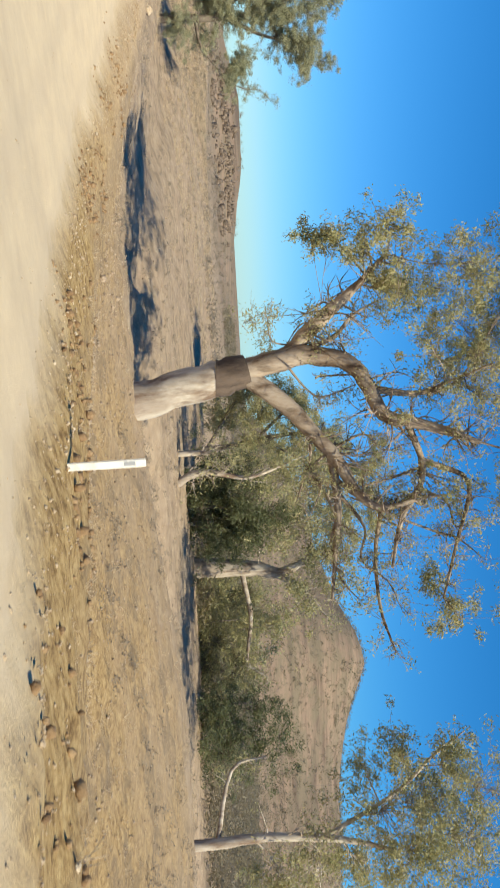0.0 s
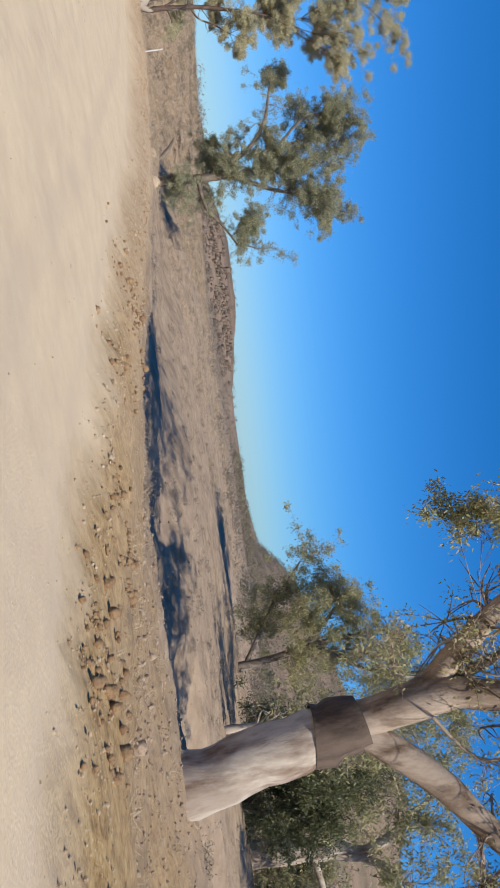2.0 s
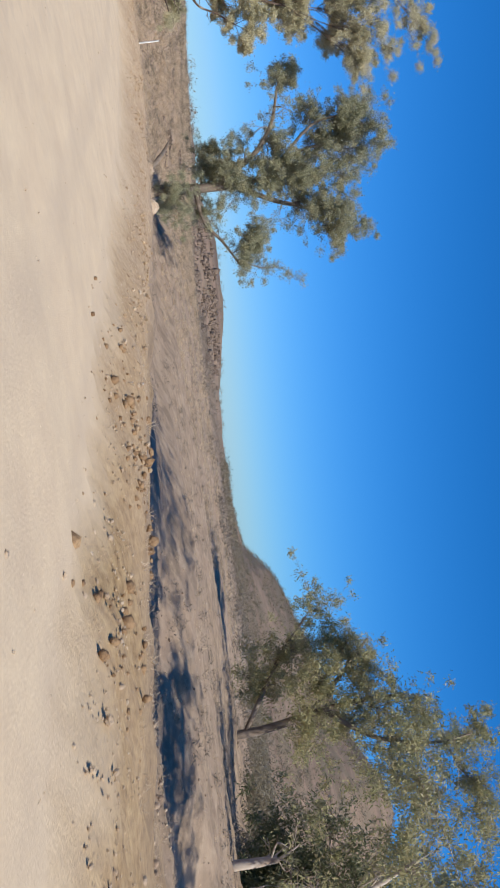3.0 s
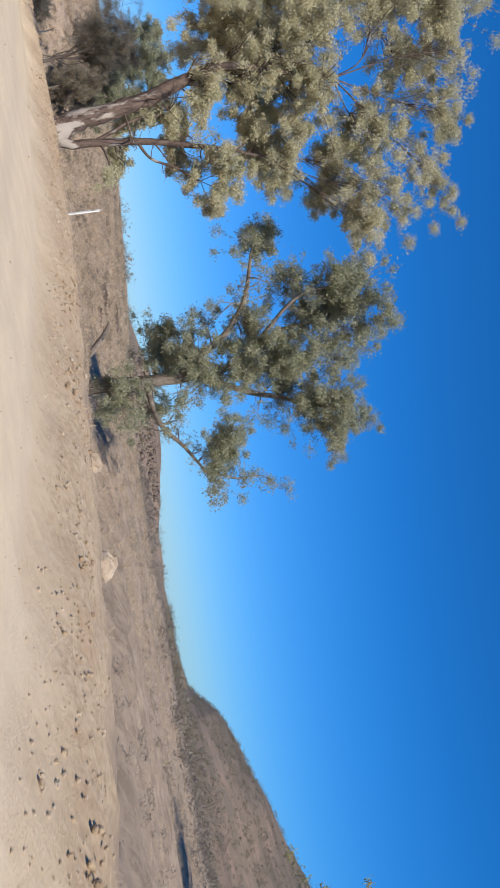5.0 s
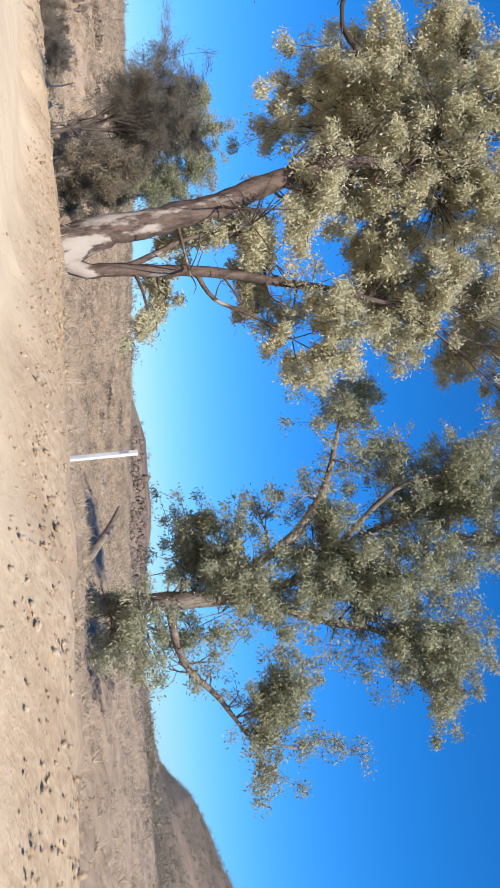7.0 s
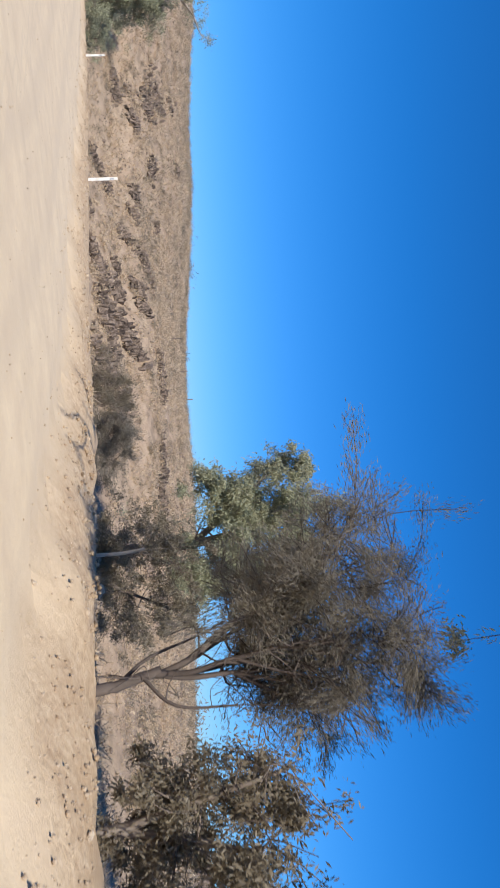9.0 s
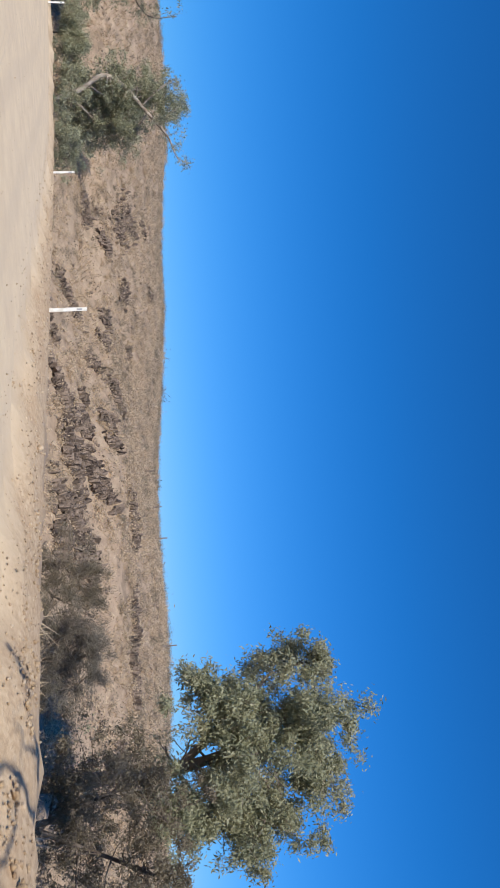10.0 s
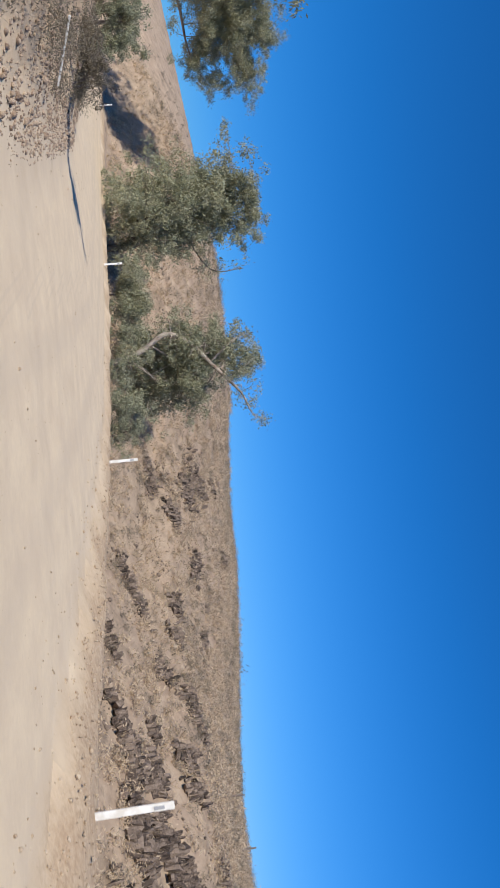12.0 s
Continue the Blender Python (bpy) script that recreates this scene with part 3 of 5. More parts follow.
    t.clumps((-8.1, 28.9, 10.5, 0.9, 0.5), (-7.0, 29.8, 11.4, 1.0, 0.7), (-6.1, 32.3, 13.2, 1.2, 0.8), (-4.6, 31.6, 13.8, 1.1, 0.8), (-3.4, 29.8, 12.3, 0.7, 0.7))
    t.clumps((-7.8, 30.4, 8.8, 0.6, 0.4), (-8.3, 30.5, 8.0, 0.4, 0.3), (-6.4, 29.6, 14.0, 1.0, 1.0), (-3.3, 32.4, 14.8, 1.2, 1.0), (-1.5, 29.9, 14.1, 1.0, 0.5))
    t.clumps((2.6, 30.8, 13.3, 0.8, 0.3), (5.6, 30.8, 12.0, 0.6, 0.3), (7.0, 30.1, 12.9, 0.8, 0.4), (-6.1, 31.4, 11.0, 0.8, 0.4), (-4.5, 32.2, 16.9, 1.6, 1.0))
    t.clumps((-1.4, 33.3, 17.0, 1.6, 0.6), (-7.2, 30.0, 9.8, 0.6, 0.4), (-7.1, 31.5, 16.9, 1.3, 1.0), (-5.8, 31.9, 17.8, 1.8, 1.0), (-2.3, 30.6, 18.0, 1.7, 0.8))
    t.clumps((0.7, 29.4, 16.1, 1.4, 0.5), (-4.5, 33.2, 20.6, 1.9, 1.0), (3.7, 30.3, 16.2, 1.4, 0.4))
    t.thicken(7, 2.6)
    t.build()


creek_gum()


def far_gum():
    t = Tree("gum_tree", "pale grey-trunked gum tree with thin crown beyond the creek", PALE_BARK, LEAF_OLIVE, leaf=0.24, per=40)
    t.limb((8.6, 60.7, -1.8, 0.95), (9.0, 60.7, 1.4, 0.80), (9.2, 60.6, 4.7, 0.62), (9.7, 60.5, 7.1, 0.40), (8.5, 60.7, 9.7, 0.16), (7.4, 60.9, 11.5, 0.08))
    t.limb((9.5, 60.6, 6.3, 0.30), (11.1, 60.3, 8.7, 0.18), (13.1, 59.8, 10.2, 0.08))
    t.limb((9.9, 60.5, 3.8, 0.22), (12.8, 59.9, 4.5, 0.16), (16.0, 59.0, 4.1, 0.10), (17.1, 58.7, 5.4, 0.05))
    t.clumps((6.2, 57.5, 6.4, 1.8, 0.5), (5.7, 62.3, 9.2, 1.9, 0.5), (8.7, 59.4, 10.8, 1.8, 0.6), (11.1, 58.0, 9.3, 1.4, 0.5), (5.8, 61.3, 12.5, 1.7, 0.5))
    t.clumps((2.3, 55.6, 8.1, 1.7, 0.5), (0.6, 61.1, 10.3, 1.7, 0.4), (1.1, 58.5, 5.1, 1.6, 0.4), (12.4, 54.6, 6.7, 1.5, 0.3))
    t.build()


far_gum()


def thicket():
    t = Tree("shrub", "dense dark green shrub beside the creek", GREY_BARK, LEAF_DARK, leaf=0.2, per=60)
    t.limb((4.1, 56.3, -1.3, 0.20), (4.0, 56.3, 1.1, 0.15), (4.2, 56.2, 4.2, 0.08))
    t.limb((4.8, 56.2, -1.1, 0.15), (5.3, 56.1, 1.0, 0.10), (5.8, 56.1, 3.3, 0.05))
    t.clumps((3.2, 57.0, 1.4, 1.6, 1.0), (4.5, 58.0, 2.9, 2.0, 1.0), (4.0, 55.1, 4.9, 1.7, 1.0), (5.4, 56.6, 1.0, 1.4, 1.0), (5.8, 55.3, 4.1, 1.5, 1.0))
    t.clumps((5.0, 57.1, 6.1, 1.4, 1.0), (2.1, 57.3, 2.7, 1.4, 1.0))
    t.build()


thicket()


def thicket_b():
    t = Tree("shrub", "tangled olive scrub at the foot of the range", GREY_BARK, LEAF_OLIVE, leaf=0.2, per=45)
    t.limb((14.9, 61.4, -2.1, 0.14), (14.7, 61.5, -0.2, 0.10), (15.6, 61.2, 2.7, 0.05))
    t.limb((14.9, 61.4, -1.9, 0.12), (16.5, 61.0, 0.1, 0.08), (17.4, 60.7, 3.4, 0.03))
    t.limb((14.9, 61.4, -1.9, 0.12), (13.6, 61.8, 0.7, 0.08), (13.4, 61.8, 4.0, 0.03))
    t.clumps((11.5, 60.8, -1.2, 1.5, 1.0), (13.8, 63.4, -0.3, 1.7, 1.0), (14.8, 62.3, 1.8, 1.9, 1.0), (16.6, 61.9, 0.5, 1.8, 1.0), (15.2, 63.0, -1.6, 1.5, 1.0))
    t.clumps((16.4, 60.6, 3.5, 1.6, 1.0), (18.1, 61.8, -1.2, 1.5, 1.0))
    t.build()


thicket_b()


def thicket_c():
    t = Tree("shrub", "tangled olive scrub at the foot of the range", GREY_BARK, LEAF_DARK, leaf=0.2, per=45)
    t.limb((19.4, 55.8, -1.7, 0.14), (19.2, 55.9, -0.0, 0.10), (20.0, 55.6, 2.5, 0.05))
    t.limb((19.5, 55.8, -1.5, 0.12), (20.8, 55.2, 0.3, 0.08), (21.5, 55.0, 3.2, 0.03))
    t.limb((19.5, 55.8, -1.5, 0.12), (18.3, 56.2, 0.7, 0.08), (18.2, 56.2, 3.8, 0.03))
    t.clumps((18.8, 58.0, -0.2, 1.7, 1.0), (18.5, 54.0, 1.9, 1.7, 1.0), (19.3, 57.7, 4.1, 1.5, 1.0), (19.8, 55.1, -0.7, 1.5, 1.0), (21.0, 55.0, 2.5, 1.7, 1.0))
    t.clumps((20.0, 53.7, 5.1, 1.4, 1.0))
    t.build()


thicket_c()


def thicket_d():
    t = Tree("shrub", "tangled olive scrub at the foot of the range", GREY_BARK, LEAF_OLIVE, leaf=0.2, per=45)
    t.limb((11.8, 66.2, -2.5, 0.14), (11.5, 66.3, -0.4, 0.10), (12.6, 66.1, 2.7, 0.05))
    t.limb((11.8, 66.2, -2.2, 0.12), (13.6, 65.8, -0.0, 0.08), (14.7, 65.6, 3.5, 0.03))
    t.limb((11.8, 66.2, -2.2, 0.12), (10.3, 66.5, 0.6, 0.08), (10.1, 66.6, 4.2, 0.03))
    t.clumps((9.4, 67.7, -0.9, 1.7, 1.0), (10.4, 65.4, 1.5, 1.8, 1.0), (12.8, 67.9, 3.6, 1.9, 1.0), (14.3, 64.5, 5.3, 1.6, 1.0), (11.4, 66.6, -1.3, 1.6, 1.0))
    t.clumps((13.9, 65.3, 1.8, 1.8, 1.0))
    t.build()


thicket_d()


def snag():
    t = Tree("dead_tree", "broken pale stump with dark dead limb by the creek", PALE_BARK, LEAF_OLIVE, leaf=0.22, per=20)
    t.limb((0.1, 51.5, 0.0, 0.20), (0.1, 51.5, 1.2, 0.20), (0.1, 51.5, 2.3, 0.14))
    t.limb((2.6, 51.4, -1.3, 0.34), (2.1, 51.4, -0.1, 0.30), (1.6, 51.4, 1.1, 0.26), (1.4, 51.4, 2.5, 0.20), (1.9, 51.4, 5.0, 0.14), (1.0, 51.5, 7.9, 0.06))
    t.clumps((1.2, 51.7, 6.1, 0.9, 0.3), (1.0, 50.9, 7.9, 0.9, 0.3), (1.1, 50.8, 3.6, 0.8, 0.3))
    t.build()


snag()


def river_gum():
    t = Tree("gum_tree", "slender white-trunked gum with open crown", PALE_BARK, LEAF_OLIVE, leaf=0.2, per=50)
    t.limb((20.6, 41.1, 2.2, 0.30), (20.4, 41.2, 4.8, 0.24), (20.7, 41.1, 8.6, 0.18), (21.3, 40.8, 11.5, 0.08))
    t.limb((17.4, 42.6, 0.7, 0.14), (17.4, 42.6, 3.1, 0.10), (16.8, 42.8, 5.0, 0.05))
    t.limb((20.6, 41.1, 7.4, 0.14), (18.9, 42.0, 11.8, 0.10), (17.4, 42.6, 13.9, 0.08), (16.2, 43.1, 16.0, 0.04))
    t.clumps((18.0, 43.9, 10.4, 0.9, 0.5), (17.3, 44.2, 12.4, 1.1, 0.5), (19.7, 42.0, 11.2, 1.7, 0.6), (20.5, 44.0, 14.0, 1.6, 0.6), (17.1, 40.8, 14.7, 1.3, 0.5))
    t.clumps((21.9, 42.8, 15.8, 1.9, 0.7), (20.8, 38.8, 12.2, 1.5, 0.8), (23.2, 42.9, 9.6, 1.4, 0.7), (22.3, 41.1, 7.3, 1.2, 0.6), (19.4, 42.4, 17.4, 1.7, 0.5))
    t.clumps((23.7, 42.7, 5.5, 1.5, 0.5))
    t.build()


river_gum()


def creekside_gum():
    t = Tree("gum_tree", "group of tall open-crowned gums across the creek", GREY_BARK, LEAF_OLIVE, leaf=0.22, per=55)
    t.limb((-0.1, 75.3, -2.4, 0.35), (-0.2, 75.3, 2.3, 0.30), (-0.9, 75.5, 6.8, 0.24), (-1.2, 75.5, 10.1, 0.16), (-1.2, 75.5, 12.5, 0.08))
    t.limb((-0.8, 75.4, 5.2, 0.20), (-3.3, 75.9, 8.8, 0.14), (-5.3, 76.2, 10.9, 0.06))
    t.limb((-0.9, 75.5, 6.8, 0.18), (1.4, 74.9, 10.3, 0.14), (2.2, 74.7, 14.1, 0.10), (2.0, 74.8, 16.9, 0.05))
    t.limb((-0.3, 75.3, 1.1, 0.20), (-4.7, 76.1, 4.2, 0.14), (-7.5, 76.4, 6.7, 0.07))
    t.clumps((-7.6, 78.2, 7.7, 1.4, 0.6), (-5.0, 77.9, 9.0, 1.7, 0.8), (-3.6, 73.2, 7.0, 1.7, 0.8), (-3.5, 75.2, 10.4, 1.4, 1.0), (-0.9, 72.9, 10.7, 1.4, 0.7))
    t.clumps((-0.3, 73.5, 13.4, 1.4, 0.7), (1.9, 73.0, 12.2, 1.6, 0.8), (2.7, 76.8, 16.2, 1.2, 0.6), (1.2, 72.7, 17.2, 1.0, 0.6), (4.6, 72.8, 16.1, 1.5, 0.7))
    t.clumps((-5.3, 76.2, 5.1, 1.6, 0.8), (0.6, 77.3, 9.2, 1.8, 0.7), (4.7, 76.9, 11.7, 1.6, 0.7), (-3.1, 77.1, 3.2, 1.6, 0.7), (-0.0, 73.5, 5.7, 1.7, 0.6))
    t.clumps((7.0, 73.5, 16.7, 1.5, 0.6), (6.5, 74.7, 13.3, 1.7, 0.6))
    t.build()


creekside_gum()


def bank_gum():
    t = Tree("gum_tree", "spreading gum tree with grey-green clumped crown on the bank", GREY_BARK, LEAF_GREY, leaf=0.135, per=95)
    t.limb((-37.2, 66.9, 0.0, 0.40), (-37.1, 67.0, 2.3, 0.33), (-37.0, 67.0, 4.2, 0.29), (-37.0, 67.0, 5.7, 0.25))
    t.limb((-37.0, 67.0, 4.0, 0.22), (-37.9, 66.4, 6.0, 0.19), (-38.7, 65.8, 7.4, 0.16), (-39.9, 64.9, 8.4, 0.12), (-41.4, 63.9, 8.9, 0.08), (-42.3, 63.1, 9.2, 0.04))
    t.limb((-37.0, 67.0, 4.9, 0.20), (-37.0, 67.1, 6.5, 0.17), (-37.6, 66.9, 8.2, 0.13), (-38.5, 66.6, 9.9, 0.12), (-38.9, 66.5, 12.2, 0.06))
    t.limb((-36.9, 67.0, 5.4, 0.20), (-35.9, 67.8, 8.1, 0.15), (-35.3, 68.4, 10.3, 0.10), (-33.9, 69.2, 12.0, 0.05))
    t.limb((-36.8, 67.1, 2.6, 0.15), (-35.1, 68.0, 3.2, 0.13), (-33.8, 68.8, 4.3, 0.10), (-32.3, 69.6, 5.3, 0.05))
    t.limb((-32.3, 68.4, 5.7, 0.05), (-31.8, 69.2, 6.7, 0.04), (-31.9, 69.9, 8.1, 0.03), (-31.2, 70.8, 9.1, 0.01))
    t.limb((-37.6, 66.8, 8.2, 0.12), (-39.7, 65.5, 11.0, 0.09), (-39.9, 65.0, 13.2, 0.05))
    t.clumps((-36.0, 65.5, 2.0, 0.9, 0.8), (-36.0, 68.4, 3.2, 0.8, 0.8), (-36.3, 66.8, 0.9, 0.8, 0.8), (-38.6, 67.0, 4.0, 0.9, 1.0), (-39.5, 67.0, 3.8, 0.7, 1.0))
    t.clumps((-39.9, 66.8, 6.3, 0.7, 0.4), (-33.2, 68.5, 6.1, 1.0, 1.0), (-33.9, 68.4, 7.0, 0.9, 1.0), (-31.4, 67.4, 5.5, 0.6, 0.6), (-39.1, 66.4, 8.6, 1.2, 1.0))
    t.clumps((-42.0, 63.1, 8.8, 0.8, 0.8), (-43.0, 64.3, 10.2, 0.6, 1.0), (-41.0, 65.7, 11.3, 1.1, 1.0), (-39.8, 67.4, 12.6, 1.4, 1.0), (-39.5, 65.7, 13.8, 1.3, 1.0))
    t.clumps((-37.4, 64.8, 14.0, 1.0, 1.0), (-37.5, 67.1, 13.3, 1.2, 1.0), (-37.0, 65.8, 10.4, 1.0, 1.0), (-36.3, 68.6, 9.9, 1.2, 1.0), (-34.9, 67.4, 11.2, 1.2, 1.0))
    t.clumps((-34.7, 67.4, 12.8, 1.3, 1.0), (-34.2, 70.0, 14.3, 0.8, 1.0), (-32.7, 68.0, 12.3, 0.7, 1.0), (-36.6, 66.7, 6.1, 1.2, 0.8), (-36.9, 66.5, 8.0, 1.2, 0.7))
    t.clumps((-40.6, 65.6, 14.9, 0.8, 1.0), (-37.4, 65.1, 5.6, 0.9, 0.6))
    t.thicken(26, 3.0)
    t.build()


bank_gum()


def road_gum():
    t = Tree("gum_tree", "tall leafy gum tree with leaning twin trunks beside the road", PATCHY_BARK, LEAF_PALE, leaf=0.11, per=210, clear=5.5)
    t.limb((-43.9, 56.3, 0.6, 0.52), (-44.15, 56.1, 1.65, 0.40), (-44.27, 56.04, 2.5, 0.35), (-44.43, 55.93, 3.56, 0.32), (-44.62, 55.82, 4.66, 0.30), (-44.95, 55.62, 5.7, 0.27), (-45.3, 55.5, 6.8, 0.22), (-46.4, 55.9, 8.2, 0.18), (-48.0, 56.4, 10.0, 0.12))
    t.limb((-43.75, 56.4, 0.7, 0.26), (-43.47, 56.52, 1.2, 0.20), (-43.42, 56.56, 1.9, 0.17), (-43.35, 56.59, 3.06, 0.15), (-43.28, 56.64, 4.26, 0.135), (-43.04, 56.79, 5.72, 0.12), (-42.72, 56.98, 7.49, 0.09), (-42.3, 57.3, 9.3, 0.05))
    t.limb((-43.4, 56.55, 2.2, 0.09), (-43.7, 56.4, 3.0, 0.075), (-44.0, 56.2, 3.9, 0.06), (-44.1, 56.2, 5.0, 0.04))
    t.limb((-43.3, 56.6, 4.0, 0.07), (-42.7, 57.0, 4.4, 0.055), (-42.3, 57.2, 5.3, 0.045), (-41.7, 57.5, 6.3, 0.03))
    t.limb((-48.0, 56.4, 10.0, 0.12), (-48.9, 56.4, 12.5, 0.10), (-49.5, 56.7, 15.3, 0.07), (-50.0, 57.1, 18.4, 0.04))
    t.limb((-45.1, 55.1, 6.2, 0.20), (-45.2, 55.1, 7.9, 0.16), (-44.9, 55.3, 9.8, 0.12), (-44.5, 55.6, 12.3, 0.07))
    t.clumps((-49.7, 56.2, 9.3, 1.0, 1.0), (-49.5, 57.2, 8.0, 0.7, 0.8), (-49.0, 58.0, 7.1, 0.5, 0.6), (-47.8, 56.8, 8.5, 1.0, 1.0))
    t.clumps((-48.1, 55.9, 9.6, 1.0, 1.0), (-48.9, 55.3, 10.5, 0.8, 1.0), (-49.6, 54.9, 11.2, 0.8, 1.0), (-48.5, 55.4, 11.8, 1.0, 1.0), (-45.7, 54.9, 10.2, 1.0, 1.0))
    t.clumps((-45.8, 56.0, 9.4, 1.0, 1.0), (-45.0, 55.9, 8.1, 0.9, 1.0), (-44.5, 56.0, 6.8, 0.7, 1.0), (-44.8, 57.2, 6.0, 0.5, 0.8), (-44.2, 56.4, 4.7, 0.5, 0.6))
    t.clumps((-44.8, 57.5, 3.8, 0.4, 0.6), (-43.4, 58.1, 3.3, 0.5, 0.6), (-42.0, 56.8, 2.7, 0.3, 0.6), (-43.4, 57.5, 5.5, 0.5, 0.7), (-42.2, 57.9, 6.2, 0.5, 0.8))
    t.clumps((-41.7, 59.6, 7.0, 0.5, 0.8), (-40.9, 57.2, 7.5, 0.6, 1.0), (-42.2, 56.9, 7.4, 0.7, 1.0), (-43.3, 57.9, 9.1, 1.0, 1.0), (-41.9, 58.1, 9.8, 0.8, 1.0))
    t.clumps((-44.8, 57.7, 9.4, 1.0, 1.0), (-44.5, 56.3, 10.3, 1.0, 1.0), (-42.8, 56.7, 10.7, 0.9, 1.0), (-42.2, 60.3, 12.3, 0.7, 1.0), (-45.0, 55.5, 11.3, 0.8, 1.0))
    t.clumps((-46.2, 53.9, 11.9, 1.1, 1.0), (-46.6, 54.3, 14.3, 1.2, 1.0), (-46.8, 54.5, 16.2, 1.2, 1.0), (-45.2, 55.4, 17.6, 1.0, 1.0), (-43.9, 58.0, 18.0, 1.1, 1.0))
    t.clumps((-42.5, 60.9, 17.9, 1.0, 1.0), (-40.5, 58.4, 14.4, 1.2, 1.0), (-40.0, 60.0, 13.4, 0.8, 1.0), (-43.9, 58.7, 14.8, 1.3, 1.0), (-43.5, 60.0, 13.1, 1.3, 1.0))
    t.clumps((-46.8, 58.1, 16.7, 1.3, 1.0), (-44.3, 55.7, 11.6, 1.2, 1.0), (-47.3, 55.0, 18.0, 1.2, 1.0), (-43.6, 59.9, 10.6, 0.9, 0.8), (-47.5, 55.7, 9.5, 1.2, 1.0))
    t.thicken(26, 2.2, 0.65)
    t.build()
    t.dead_limb((-47.6, 54.2, 8.4, 0.075), (-48.3, 53.6, 7.95, 0.06), (-49.15, 53.05, 8.2, 0.045), (-49.9, 52.6, 8.1, 0.035), (-50.2, 52.4, 7.8, 0.03))
    t.dead_limb((-48.5, 53.4, 8.0, 0.05), (-49.05, 53.1, 7.35, 0.04), (-49.3, 52.95, 6.9, 0.03), (-49.25, 53.0, 6.2, 0.022), (-49.3, 52.97, 5.7, 0.012))
    t.dead_limb((-49.1, 53.1, 7.3, 0.035), (-48.85, 53.25, 6.6, 0.025), (-48.8, 53.3, 6.2, 0.02), (-49.0, 53.15, 5.5, 0.01))
    t.dead_limb((-49.15, 53.05, 8.2, 0.035), (-49.3, 53.0, 7.7, 0.025), (-49.5, 52.8, 7.4, 0.012))


road_gum()


def dark_wattle():
    t = Tree("wattle_bush", "tall dark fine-leaved wattle bush with bare forking stems", WATTLE_BARK, LEAF_WATTLE, leaf=0.08, per=150, slim=0.05, sprigs=9, feathery=True, clear=1.9)
    rng = random.Random(7)
    x, y, z = -48.3, 57.2, 0.7
    t.limb((x, y, z, 0.075), (x - 0.05, y, z + 0.3, 0.065), (x - 0.15, y - 0.05, z + 0.75, 0.055))
    for k in range(7):
        a = k * 0.9 + rng.uniform(-0.25, 0.25)
        ux, uy = math.cos(a), math.sin(a)
        lean = rng.uniform(0.5, 1.25)
        low = rng.uniform(0.4, 0.75)
        fork = (x - 0.35 + ux * lean * 0.55, y + uy * lean * 0.55, z + rng.uniform(1.6, 2.0), 0.025)
        t.limb((x - 0.12, y, z + low, 0.04), (x - 0.15 + ux * lean * 0.2, y + uy * lean * 0.2, z + 1.1, 0.034), fork,
               (x - 0.5 + ux * lean * 0.9, y + uy * lean * 0.9, z + 2.7, 0.017), (x - 0.6 + ux * lean * 1.15, y + uy * lean * 1.15, z + rng.uniform(3.1, 3.9), 0.008))
        for turn in (-0.5, 0.45):
            vx, vy = math.cos(a + turn), math.sin(a + turn)
            t.limb(fork, (fork[0] + vx * 0.3, fork[1] + vy * 0.3, fork[2] + 0.5, 0.016), (fork[0] + vx * 0.55, fork[1] + vy * 0.55, fork[2] + 1.1, 0.009))
    # two low bare side stems
    t.limb((x, y, z + 0.2, 0.03), (x - 0.4, y + 0.1, z + 0.6, 0.022), (x - 0.7, y + 0.25, z + 1.2, 0.014), (x - 0.95, y + 0.3, z + 1.7, 0.008))
    t.limb((x, y, z + 0.5, 0.028), (x + 0.35, y - 0.1, z + 0.9, 0.02), (x + 0.5, y - 0.25, z + 1.6, 0.012))
    for _ in range(44):
        a, h = rng.uniform(0, 6.283), rng.uniform(-1, 1)
        out = math.sqrt(1 - h * h) * rng.uniform(0.3, 1.0)
        t.clumps((x - 0.6 + 1.8 * out * math.cos(a), y - 0.1 + 1.8 * out * math.sin(a), z + 2.9 + 1.1 * h, rng.uniform(0.26, 0.45), 0.75))
    t.build()


dark_wattle()


def verge_wattle():
    t = Tree("shrub", "olive-grey leafy shrub beside the wattle", GREY_BARK, LEAF_DRY, leaf=0.075, per=140)
    t.limb((-46.6, 56.9, 0.9, 0.06), (-46.7, 56.8, 1.4, 0.04), (-46.8, 56.7, 2.1, 0.03), (-46.9, 56.6, 2.7, 0.02))
    t.limb((-46.6, 56.9, 0.9, 0.05), (-46.5, 57.0, 1.5, 0.04), (-46.3, 57.2, 2.3, 0.02))
    t.clumps((-47.0, 56.8, 1.4, 0.3, 0.8), (-46.8, 56.9, 2.0, 0.3, 1.0), (-46.9, 57.1, 2.6, 0.3, 0.9), (-46.3, 57.1, 1.6, 0.3, 1.0), (-46.0, 56.6, 2.3, 0.3, 1.0))
    t.clumps((-46.5, 57.0, 2.8, 0.2, 0.7), (-46.6, 57.5, 1.2, 0.3, 0.8), (-46.2, 57.4, 2.0, 0.2, 0.7), (-46.8, 56.9, 1.1, 0.3, 0.8))
    t.build()


verge_wattle()


